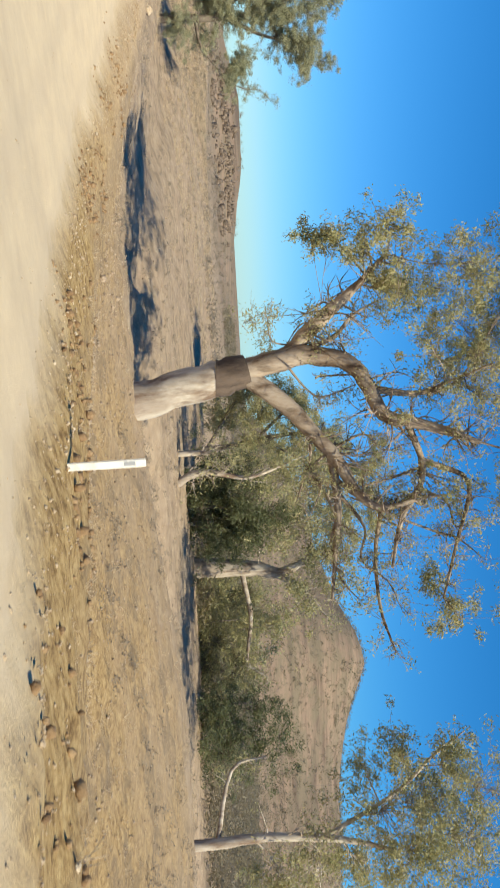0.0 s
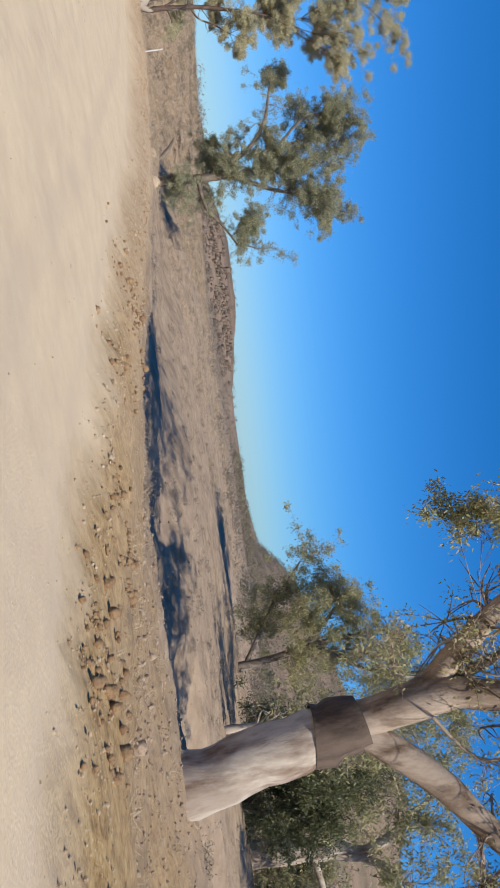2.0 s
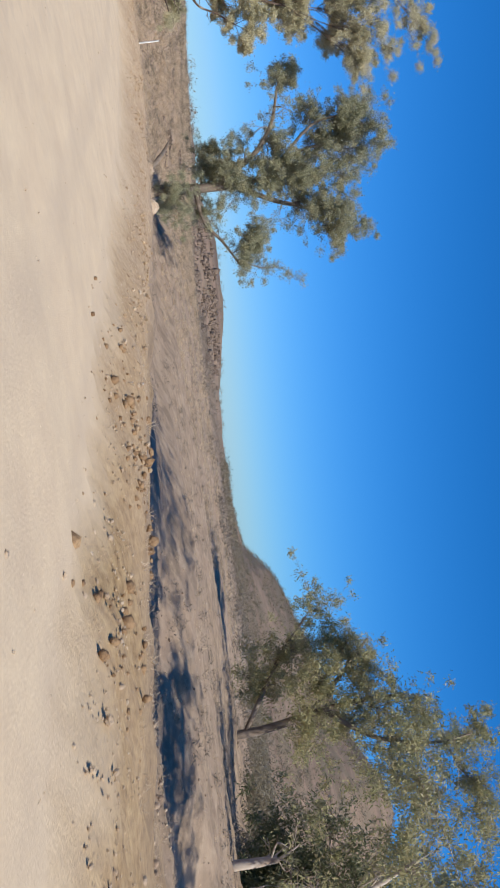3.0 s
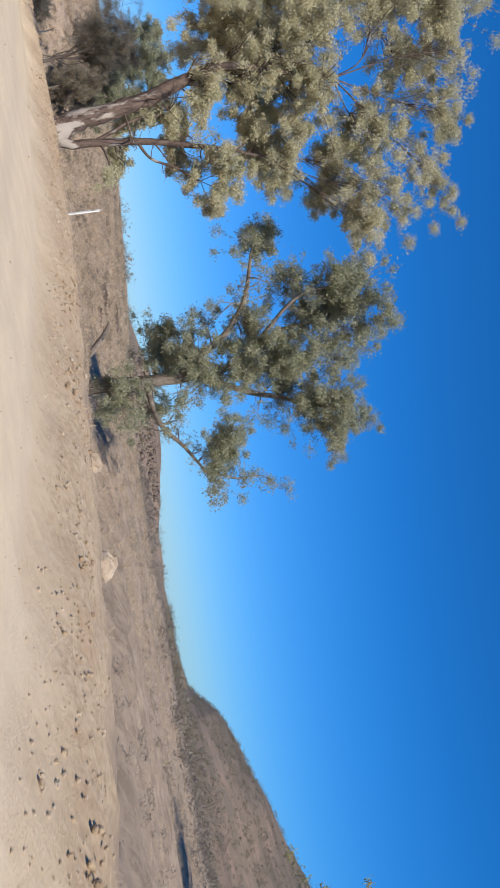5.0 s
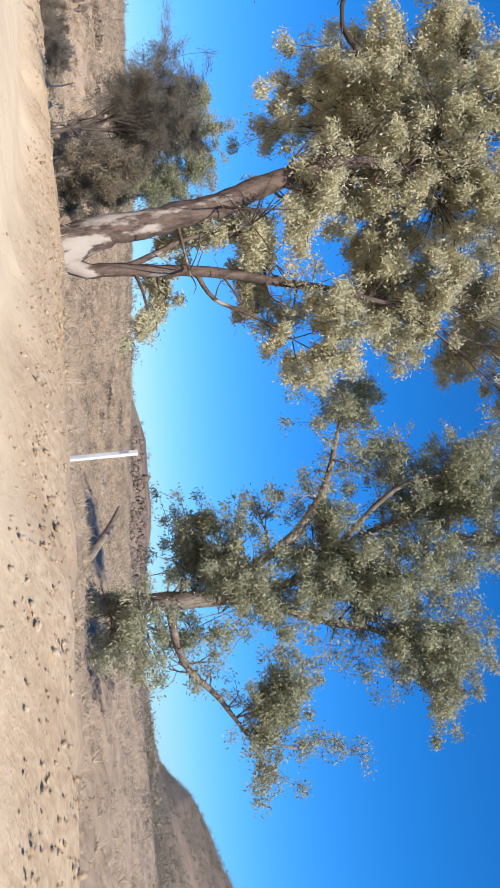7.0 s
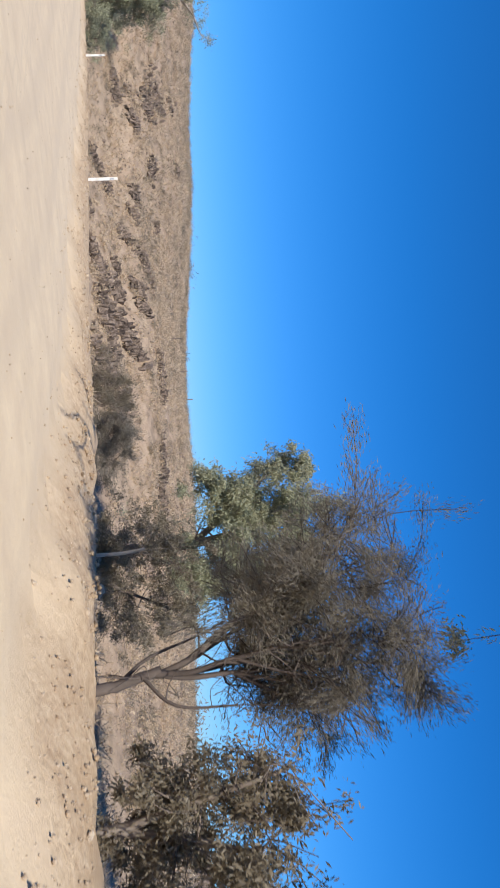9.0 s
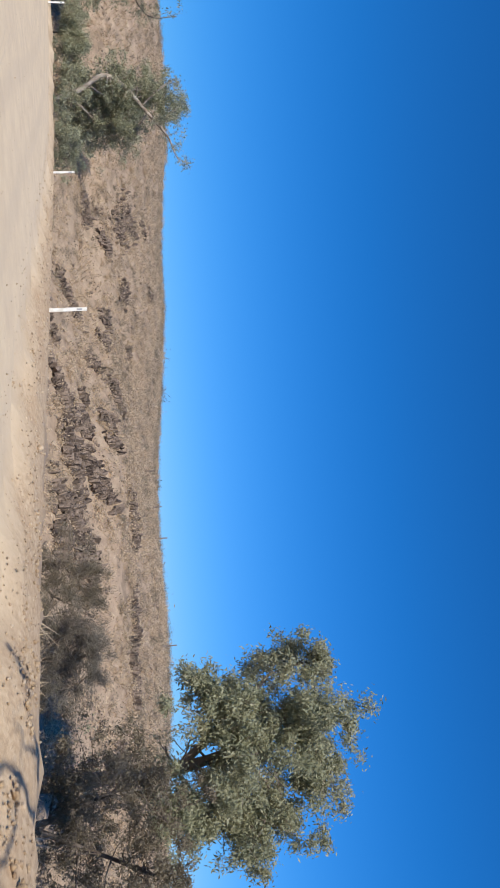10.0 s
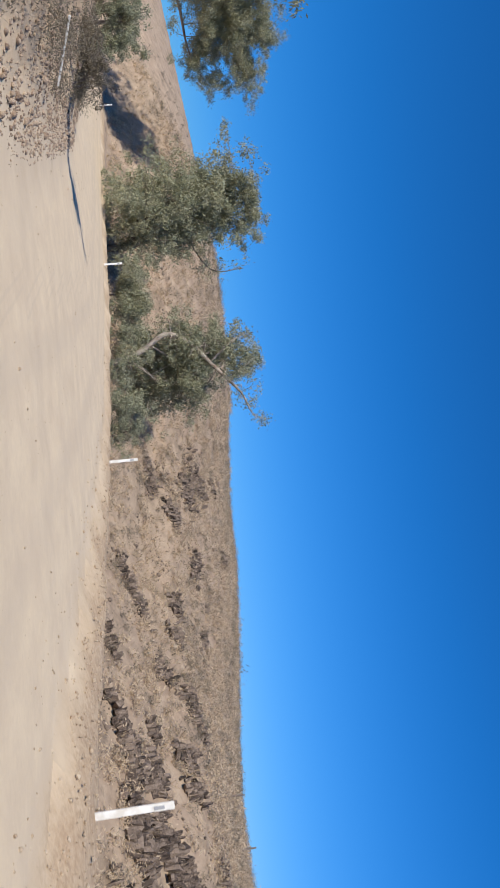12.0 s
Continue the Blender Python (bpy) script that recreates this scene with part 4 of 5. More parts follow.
def pale_bush():
    t = Tree("shrub", "wispy pale grey shrub among the rocks", GREY_BARK, LEAF_DRY, leaf=0.09, per=170, slim=0.06, feathery=True)
    t.limb((-64.0, 66.6, -0.5, 0.03), (-63.9, 66.7, 0.0, 0.02), (-63.8, 66.8, 0.5, 0.01))
    t.limb((-64.0, 66.6, -0.5, 0.03), (-63.6, 66.9, -0.1, 0.02), (-63.3, 67.1, 0.5, 0.01))
    t.limb((-64.0, 66.6, -0.5, 0.03), (-64.2, 66.4, -0.1, 0.02), (-64.3, 66.4, 0.7, 0.01))
    t.clumps((-64.2, 66.3, -0.1, 0.4, 0.6), (-63.8, 66.5, 0.4, 0.4, 0.6), (-64.2, 66.7, 0.9, 0.3, 0.5), (-63.4, 66.4, -0.2, 0.4, 0.7), (-63.7, 67.3, 0.5, 0.4, 0.6))
    t.clumps((-63.8, 67.3, 0.9, 0.3, 0.5), (-63.6, 67.6, -0.4, 0.3, 0.7))
    t.build()


pale_bush()


def leafy_gum():
    t = Tree("gum_tree", "young grey-green gum tree with compact crown", GREY_BARK, LEAF_GREY, leaf=0.14, per=130)
    t.limb((-63.0, 74.7, -1.5, 0.26), (-62.9, 74.8, 0.8, 0.22), (-62.9, 74.8, 2.9, 0.18), (-63.2, 74.5, 4.9, 0.12), (-64.0, 74.0, 7.0, 0.06))
    t.limb((-62.9, 74.8, 2.9, 0.14), (-64.0, 74.0, 4.8, 0.10), (-64.9, 73.3, 6.2, 0.05))
    t.clumps((-64.0, 72.5, 3.9, 0.7, 1.0), (-63.4, 72.9, 5.1, 0.9, 1.0), (-65.8, 74.1, 6.9, 0.8, 1.0), (-64.9, 72.8, 7.8, 0.6, 1.0), (-63.3, 73.5, 7.3, 1.0, 1.0))
    t.clumps((-62.6, 74.5, 5.5, 1.0, 1.0), (-62.4, 75.7, 7.8, 0.8, 1.0), (-61.8, 74.2, 4.1, 0.9, 1.0), (-61.8, 75.4, 2.8, 0.8, 1.0), (-61.6, 76.2, 6.3, 0.8, 1.0))
    t.clumps((-61.5, 76.5, 4.7, 0.9, 1.0))
    t.thicken(12, 2.6)
    t.build()


leafy_gum()


def grey_scrub():
    t = Tree("shrub", "sparse grey-brown shrub behind the road verge", GREY_BARK, LEAF_DRY, leaf=0.11, per=90)
    t.limb((-61.1, 73.6, -1.3, 0.10), (-61.5, 73.3, 0.4, 0.06), (-61.9, 73.1, 2.0, 0.04))
    t.limb((-61.1, 73.6, -1.3, 0.09), (-60.4, 74.1, 0.4, 0.06), (-59.7, 74.4, 1.9, 0.04))
    t.clumps((-60.9, 72.0, 1.0, 0.88, 0.9), (-61.1, 74.8, -0.1, 0.88, 1.0), (-59.9, 74.2, 1.6, 0.76, 1.0), (-62.3, 72.5, -0.5, 0.76, 0.8), (-62.5, 72.9, 1.6, 0.76, 0.7))
    t.clumps((-60.5, 73.2, 2.4, 0.76, 1.0), (-60.0, 75.7, -0.3, 0.76, 0.9), (-58.7, 73.9, 0.6, 0.63, 0.8), (-61.6, 73.4, -0.3, 0.76, 0.9), (-59.2, 73.7, 2.4, 0.63, 0.9))
    t.build()


grey_scrub()


def round_bush():
    t = Tree("shrub", "low rounded grey-green bush behind the verge", GREY_BARK, LEAF_WATTLE, leaf=0.08, per=230, slim=0.06, feathery=True)
    t.limb((-62.0, 67.3, -0.7, 0.05), (-62.0, 67.4, -0.0, 0.03), (-62.0, 67.4, 0.5, 0.02))
    t.limb((-62.0, 67.3, -0.7, 0.04), (-61.6, 67.6, -0.0, 0.03), (-61.3, 67.8, 0.4, 0.01))
    t.limb((-62.0, 67.3, -0.7, 0.04), (-62.4, 67.1, -0.0, 0.03), (-62.5, 67.0, 0.6, 0.01))
    t.clumps((-62.7, 67.1, -0.3, 0.4, 1.0), (-62.8, 67.5, 0.2, 0.4, 1.0), (-62.6, 67.6, 0.7, 0.4, 0.9), (-61.7, 67.0, 0.9, 0.2, 0.8), (-62.2, 67.5, -0.2, 0.4, 1.0))
    t.clumps((-62.2, 67.9, 0.3, 0.4, 1.0), (-61.4, 67.2, 0.8, 0.3, 0.8), (-61.6, 67.5, -0.3, 0.4, 1.0), (-61.6, 67.9, 0.2, 0.4, 0.9), (-61.5, 68.0, -0.5, 0.3, 1.0))
    t.clumps((-62.7, 66.9, 0.7, 0.3, 0.7))
    t.build()


round_bush()


def bent_gum():
    t = Tree("gum_tree", "bent white-limbed gum rising through dark shrubbery", PALE_BARK, LEAF_GREY, leaf=0.19, per=60)
    t.limb((-110.6, 67.8, 0.1, 0.197), (-110.8, 67.1, 1.6, 0.174), (-111.0, 66.3, 3.0, 0.16), (-110.9, 66.9, 4.4, 0.145), (-110.4, 68.7, 6.1, 0.12), (-109.9, 70.2, 7.5, 0.075), (-109.4, 71.5, 8.1, 0.029), (-109.2, 72.0, 8.9, 0.012))
    t.limb((-110.6, 67.8, 6.2, 0.064), (-110.8, 67.0, 7.2, 0.052), (-110.9, 66.6, 7.9, 0.035))
    t.limb((-110.1, 69.4, 6.8, 0.046), (-110.3, 68.8, 7.6, 0.035), (-110.5, 68.2, 8.6, 0.017))
    t.clumps((-112.5, 68.5, 2.1, 1.3, 1.0), (-112.6, 68.6, 3.6, 1.5, 1.0), (-111.5, 68.8, 4.6, 1.3, 1.0), (-112.0, 70.3, 2.6, 1.2, 1.0), (-111.6, 70.8, 4.8, 0.8, 1.0))
    t.clumps((-113.1, 67.1, 1.5, 1.0, 0.7), (-112.0, 68.7, 8.6, 0.8, 1.0), (-111.7, 67.9, 6.9, 1.0, 0.8), (-112.1, 67.5, 5.9, 1.0, 0.7), (-113.0, 70.1, 1.2, 1.0, 1.0))
    t.clumps((-111.5, 66.5, 4.0, 0.9, 0.6))
    t.thicken(12, 2.4)
    t.build()


bent_gum()


def twin_gum():
    t = Tree("gum_tree", "bushy grey-green gum tree at the road bend", GREY_BARK, LEAF_GREY, leaf=0.2, per=60)
    t.limb((-116.6, 61.6, 0.4, 0.30), (-116.6, 61.2, 2.1, 0.24), (-116.7, 60.4, 4.1, 0.20), (-116.8, 59.4, 6.5, 0.14), (-116.9, 58.8, 8.8, 0.07))
    t.limb((-116.7, 60.4, 4.1, 0.14), (-116.7, 60.2, 6.8, 0.10), (-116.7, 60.3, 9.5, 0.05))
    t.limb((-116.4, 62.5, 5.1, 0.07), (-116.3, 63.3, 6.6, 0.05), (-116.3, 63.4, 8.9, 0.02))
    t.clumps((-115.5, 58.8, 3.8, 1.7, 1.0), (-114.8, 60.0, 2.2, 1.3, 1.0), (-118.3, 58.0, 5.6, 1.4, 1.0), (-118.9, 57.5, 8.4, 1.2, 1.0), (-115.9, 58.0, 9.5, 1.0, 1.0))
    t.clumps((-115.8, 60.5, 8.6, 0.9, 0.8), (-115.6, 59.8, 9.7, 0.7, 0.8), (-117.1, 60.2, 6.5, 1.2, 1.0), (-116.5, 61.5, 4.0, 1.3, 1.0), (-118.2, 58.9, 2.0, 1.3, 1.0))
    t.clumps((-115.8, 58.3, 6.8, 1.3, 1.0), (-118.5, 57.5, 3.3, 1.2, 0.7))
    t.thicken(12, 3.2)
    t.build()


twin_gum()


def shade_gum():
    t = Tree("gum_tree", "dark spreading gum tree overhanging the far roadside", GREY_BARK, LEAF_GREY, leaf=0.18, per=70)
    t.limb((-133.4, 40.8, 1.6, 0.40), (-133.4, 41.4, 4.9, 0.32), (-132.9, 43.0, 7.8, 0.22), (-132.3, 45.4, 10.7, 0.10))
    t.limb((-133.3, 41.8, 5.6, 0.18), (-132.5, 45.0, 6.9, 0.13), (-132.3, 48.3, 7.4, 0.08), (-132.1, 50.7, 8.5, 0.03))
    t.limb((-133.0, 42.5, 7.6, 0.16), (-134.3, 41.2, 9.1, 0.11), (-135.8, 40.1, 10.2, 0.06))
    t.clumps((-131.6, 48.7, 11.4, 1.50, 1.0), (-131.3, 47.7, 13.6, 1.30, 1.0), (-131.6, 50.6, 12.6, 1.00, 1.0), (-131.8, 47.5, 9.2, 1.30, 1.0))
    t.clumps((-132.1, 51.1, 9.6, 0.80, 1.0), (-132.2, 49.5, 8.1, 0.90, 1.0), (-131.4, 46.0, 10.6, 1.50, 1.0), (-130.8, 44.5, 13.7, 1.40, 1.0))
    t.clumps((-131.3, 43.6, 9.8, 1.50, 1.0), (-133.2, 45.6, 11.9, 1.50, 1.0), (-130.2, 41.8, 11.9, 1.60, 1.0), (-131.1, 41.3, 9.0, 1.40, 1.0))
    t.clumps((-134.6, 44.5, 9.4, 1.50, 1.0), (-136.7, 42.4, 10.0, 1.60, 1.0), (-138.3, 39.8, 9.0, 1.60, 1.0), (-135.1, 39.8, 11.5, 1.60, 1.0))
    t.thicken(10, 3.0)
    t.build()


shade_gum()


def bank_sapling():
    t = Tree("gum_tree", "slender young gum on top of the cut bank", GREY_BARK, LEAF_GREY, leaf=0.14, per=50, sprigs=6)
    t.limb((-82.7, 50.3, 1.2, 0.10), (-82.8, 50.4, 4.0, 0.08), (-82.8, 50.5, 6.2, 0.06), (-82.9, 50.6, 8.6, 0.03))
    t.clumps((-82.8, 50.5, 5.4, 0.5, 1.0), (-82.9, 50.6, 6.3, 0.45, 1.0), (-82.8, 50.5, 7.1, 0.35, 1.0), (-82.9, 50.6, 7.9, 0.25, 1.0))
    t.build()


bank_sapling()


def verge_shrub():
    t = Tree("shrub", "low grey-green shrub strip behind the road verge", GREY_BARK, LEAF_GREY, leaf=0.12, per=70)
    t.limb((-99.4, 68.4, -0.6, 0.04), (-99.5, 68.3, 0.0, 0.03), (-99.5, 68.2, 0.6, 0.02))
    t.clumps((-99.5, 66.4, 0.2, 0.7, 1.0), (-99.7, 67.8, 0.3, 0.8, 1.0), (-100.1, 69.0, -0.1, 0.7, 1.0), (-101.2, 65.7, 0.3, 0.7, 0.8), (-99.0, 66.8, 0.7, 0.6, 0.8))
    t.build()


verge_shrub()


def verge_bush():
    t = Tree("shrub", "low olive shrub at the edge of the bend", GREY_BARK, LEAF_GREY, leaf=0.15, per=90)
    t.limb((-109.2, 63.2, 0.4, 0.05), (-109.2, 63.3, 1.1, 0.03), (-109.2, 63.2, 1.8, 0.02))
    t.clumps((-109.5, 63.3, 0.9, 0.9, 1.0), (-109.0, 62.3, 1.5, 0.9, 1.0), (-108.2, 64.4, 0.6, 0.9, 1.0), (-108.3, 63.8, 1.7, 0.7, 1.0), (-109.2, 66.0, 0.6, 0.8, 1.0))
    t.build()


verge_bush()


def bank_bush():
    t = Tree("shrub", "grey scraggly shrub on the stony cut bank", GREY_BARK, LEAF_DRY, leaf=0.07, per=260)
    t.limb((-86.0, 52.9, 0.1, 0.05), (-86.0, 52.8, 0.6, 0.03), (-86.0, 52.7, 0.9, 0.02))
    t.clumps((-87.0, 52.8, 0.5, 0.5, 0.8), (-86.1, 52.4, 0.1, 0.5, 0.7), (-85.8, 52.3, 0.8, 0.5, 0.8), (-86.0, 51.7, 0.5, 0.5, 0.8))
    t.build()


bank_bush()


def bank_bush_b():
    t = Tree("shrub", "olive shrub on top of the stony cut bank", GREY_BARK, LEAF_GREY, leaf=0.08, per=220)
    t.limb((-91.9, 50.8, 0.9, 0.06), (-91.9, 50.8, 1.5, 0.04), (-91.9, 50.8, 2.0, 0.02))
    t.clumps((-92.6, 50.8, 1.6, 0.6, 1.0), (-92.4, 50.5, 2.0, 0.6, 1.0), (-91.1, 51.6, 1.2, 0.5, 0.8), (-91.4, 51.2, 2.1, 0.4, 1.0), (-92.5, 50.1, 1.2, 0.7, 1.0))
    t.build()


bank_bush_b()


# ---- rocks ----
def stone_mesh(name, seed, rough, flat, material, rings=5, sides=8, blocky=0.0):
    """An uneven lump about one metre across, standing on z = 0."""
    rng = np.random.default_rng(seed)
    v = []
    for i in range(rings):
        lat = -1.2 + 2.4 * i / (rings - 1)
        for j in range(sides):
            lon = 2 * math.pi * (j + 0.3 * rng.uniform(-1, 1)) / sides
            p = np.array([math.cos(lat) * math.cos(lon), math.cos(lat) * math.sin(lon), math.sin(lat)])
            p = p / max(np.abs(p).max(), 1e-6) * blocky + p * (1 - blocky)
            v.append(p * 0.5 * (1 + rough * rng.uniform(-1, 1)))
    v = np.array(v) * (1, 1, flat)
    v[:, 2] -= v[:, 2].min()
    faces = [(i * sides + j, i * sides + (j + 1) % sides, (i + 1) * sides + (j + 1) % sides, (i + 1) * sides + j) for i in range(rings - 1) for j in range(sides)]
    faces += [tuple(range((rings - 1) * sides, rings * sides)), tuple(range(sides))[::-1]]
    me = bpy.data.meshes.new(name)
    me.from_pydata(v.tolist(), [], faces)
    me.materials.append(material)
    return me


def plate_mesh(seed, material):
    """An upright plate of cleaved rock with a broken top, one metre each way, standing on z = 0."""
    rng = random.Random(seed)
    bm = bmesh.new()
    for sx in (-0.5, 0.5):
        for sy in (-0.5, 0.5):
            bm.verts.new((sx * rng.uniform(0.85, 1.0), sy * rng.uniform(0.85, 1.0), 0.0))
            bm.verts.new((sx * rng.uniform(0.7, 1.05), sy * rng.uniform(0.8, 1.05), rng.uniform(0.55, 0.9)))
    for _ in range(3):
        bm.verts.new((rng.uniform(-0.4, 0.4), rng.uniform(-0.5, 0.5), rng.uniform(0.7, 1.0)))
    hull = bmesh.ops.convex_hull(bm, input=bm.verts[:])
    bmesh.ops.delete(bm, geom=list({v for v in hull["geom_interior"] + hull["geom_unused"] if isinstance(v, bmesh.types.BMVert)}), context="VERTS")
    bmesh.ops.recalc_face_normals(bm, faces=bm.faces[:])
    me = bpy.data.meshes.new("slab")
    bm.to_mesh(me)
    bm.free()
    me.materials.append(material)
    return me


SANDY_CLAY = rock("sandy_clay", (0.58, 0.44, 0.29), (0.46, 0.33, 0.205), (0.33, 0.22, 0.13))
CLAY = rock("brown_clay", (0.48, 0.33, 0.19), (0.36, 0.23, 0.125), (0.22, 0.13, 0.07))
SLABS = [plate_mesh(40 + i, DARK_ROCK) for i in range(10)]
STONES = [stone_mesh("stone", 60 + i, 0.22, 0.7, PALE_ROCK) for i in range(6)]
RUBBLE = [stone_mesh("stone", 80 + i, 0.3, 0.75, MID_ROCK, 4, 6, 0.5) for i in range(6)]
DARK_STONES = [stone_mesh("stone", 90 + i, 0.3, 0.75, DARK_ROCK, 4, 6, 0.5) for i in range(1)]


def outcrop(x, y, wide, tall, seed, label="layered purple-brown rock outcrop in dry grass"):
    """Ribs of steeply dipping cleaved rock that stand out of the slope, with loose blocks at their feet."""
    rng = random.Random(seed)
    root = new("rock_outcrop")
    root.location = (x, y, height(x, y))
    tagged(root, label, "rock", "rock outcrops on the hillside")
    back = Vector((x + 62, y - 52, 0)).normalized()
    right = Vector((back.y, -back.x, 0))
    turn = math.degrees(math.atan2(right.y, right.x)) + rng.uniform(-14, 14)
    unit = 0.8 if wide > 7 else 0.31 if label == BANK_LABEL else 0.25
    dip = rng.uniform(-16, 12)
    deep = max(tall * 1.2, 3 * unit)
    cores = [(rng.uniform(-0.3, 0.3), rng.uniform(0.15, 0.85), rng.uniform(0.1, 0.24)) for _ in range(4)]
    count = int(min((2.6 if label == BANK_LABEL else 1.9) * wide * deep / (unit * unit * 1.9), 60 if wide > 7 else 170)) + 12
    for _ in range(count):
        u, v, spread = rng.choice(cores)
        a = (u + rng.gauss(0, spread)) * wide
        b = (v + rng.gauss(0, spread)) * deep
        off = right * a + back * b
        block = rng.random() < 0.16
        thick = unit * (rng.uniform(1.0, 2.2) if block else rng.uniform(0.3, 0.8))
        up = unit * (rng.uniform(0.8, 1.5) if block else rng.uniform(1.2, 2.8))
        ob = new("slab", rng.choice(SLABS))
        ob.parent = root
        ob.matrix_local = Matrix.Translation((off.x, off.y, height(x + off.x, y + off.y) - root.location.z - 0.3 * up)) @ pose(0, 0, 0, 0, 0, turn + rng.gauss(0, 14)) @ pose(0, 0, 0, rng.uniform(-30, 8), dip + rng.gauss(0, 9), 0) @ Matrix.Diagonal((thick, unit * rng.uniform(1.6, 4.0), up, 1))


BANK_LABEL = "bare bedded purple-brown rock ledges of the creek bank"
for k, (x, y, wide, tall) in enumerate([
        (-120.0, 81.9, 4.6, 4.0), (-117.5, 80.5, 3.0, 2.4), (-112.4, 76.9, 2.4, 1.8), (-112.0, 79.9, 2.2, 1.4), (-112.3, 84.0, 2.5, 2.2), (-121.8, 89.3, 1.6, 1.0), (-102.1, 77.4, 1.6, 1.1),
        (-100.8, 78.9, 2.6, 1.8), (-105.6, 82.9, 2.4, 1.2), (-101.5, 82.5, 1.4, 1.8), (-97.4, 81.4, 1.6, 1.5), (-93.6, 77.0, 1.4, 0.9), (-96.5, 84.0, 2.6, 1.6),
        (-92.5, 82.9, 1.6, 1.4), (-91.9, 81.0, 1.6, 0.9), (-90.3, 83.9, 2.0, 1.1), (-88.4, 86.7, 1.2, 0.8), (-126.3, 84.5, 1.8, 1.4), (-109.0, 88.4, 1.0, 0.7),
        (-87.9, 87.1, 1.4, 1.0), (-86.2, 88.4, 2.0, 1.0), (-81.3, 89.6, 2.6, 1.4), (-78.4, 90.3, 3.8, 1.3), (-76.2, 90.6, 1.6, 0.8), (-72.0, 89.1, 1.6, 0.8), (-60.7, 100.6, 2.4, 0.7), (-62.1, 107.7, 2.6, 0.8), (-57.0, 98.0, 1.8, 0.6),
        (-125.5, 70.0, 2.2, 1.6)]):
    outcrop(x, y, wide, tall, 300 + k)
for k, (x, y, wide, tall) in enumerate([
        (-89.6, 77.8, 2.8, 1.2), (-88.2, 80.0, 2.6, 2.2), (-85.3, 79.6, 2.4, 1.8), (-86.4, 82.1, 3.6, 2.0), (-86.0, 83.6, 2.4, 1.0),
        (-83.3, 81.0, 2.6, 1.6), (-80.3, 82.2, 3.4, 2.2), (-81.8, 79.8, 2.2, 1.6), (-79.2, 80.4, 2.0, 1.4)]):
    outcrop(x, y, wide, tall, 340 + k, BANK_LABEL)
for k, (x, y, wide, tall) in enumerate([
        (-101.0, 240.0, 14.0, 2.0), (-88.0, 246.0, 13.0, 2.0), (-78.0, 252.0, 12.0, 2.0), (-110.0, 233.0, 12.0, 2.0), (-83.0, 260.0, 9.0, 1.6), (-95.0, 252.0, 8.0, 1.6)]):
    outcrop(x, y, wide, tall, 380 + k, "dark broken rocks along the far ridge crest")


def boulder(x, y, size, seed, label, mesh):
    ob = new("boulder", mesh.copy())
    ob.matrix_world = pose(x, y, height(x, y) - 0.12 * size, 0, 0, seed * 40) @ Matrix.Diagonal((size, size * 0.8, size, 1))
    tagged(ob, label, "rock")


boulder(-24.1, 42.5, 0.62, 1, "pale sandy boulder on the edge of the verge", STONES[0])
boulder(-26.3, 44.0, 0.45, 2, "small pale boulder on the edge of the verge", STONES[1])
boulder(-50.6, 58.6, 0.25, 4, "dusty boulder beside a leaning stake", STONES[3])


def lane_spot(s, d):
    """The place s metres along the lane and d metres to its right."""
    run = s + START
    i = max(k for k in range(len(LANE_RUN) - 1) if LANE_RUN[k] <= run)
    f = (run - LANE_RUN[i]) / (LANE_RUN[i + 1] - LANE_RUN[i])
    ax, ay, _ = LANE[i]
    bx, by, _ = LANE[i + 1]
    n = math.hypot(bx - ax, by - ay)
    ux, uy = (bx - ax) / n, (by - ay) / n
    return ax + (bx - ax) * f + uy * d, ay + (by - ay) * f - ux * d


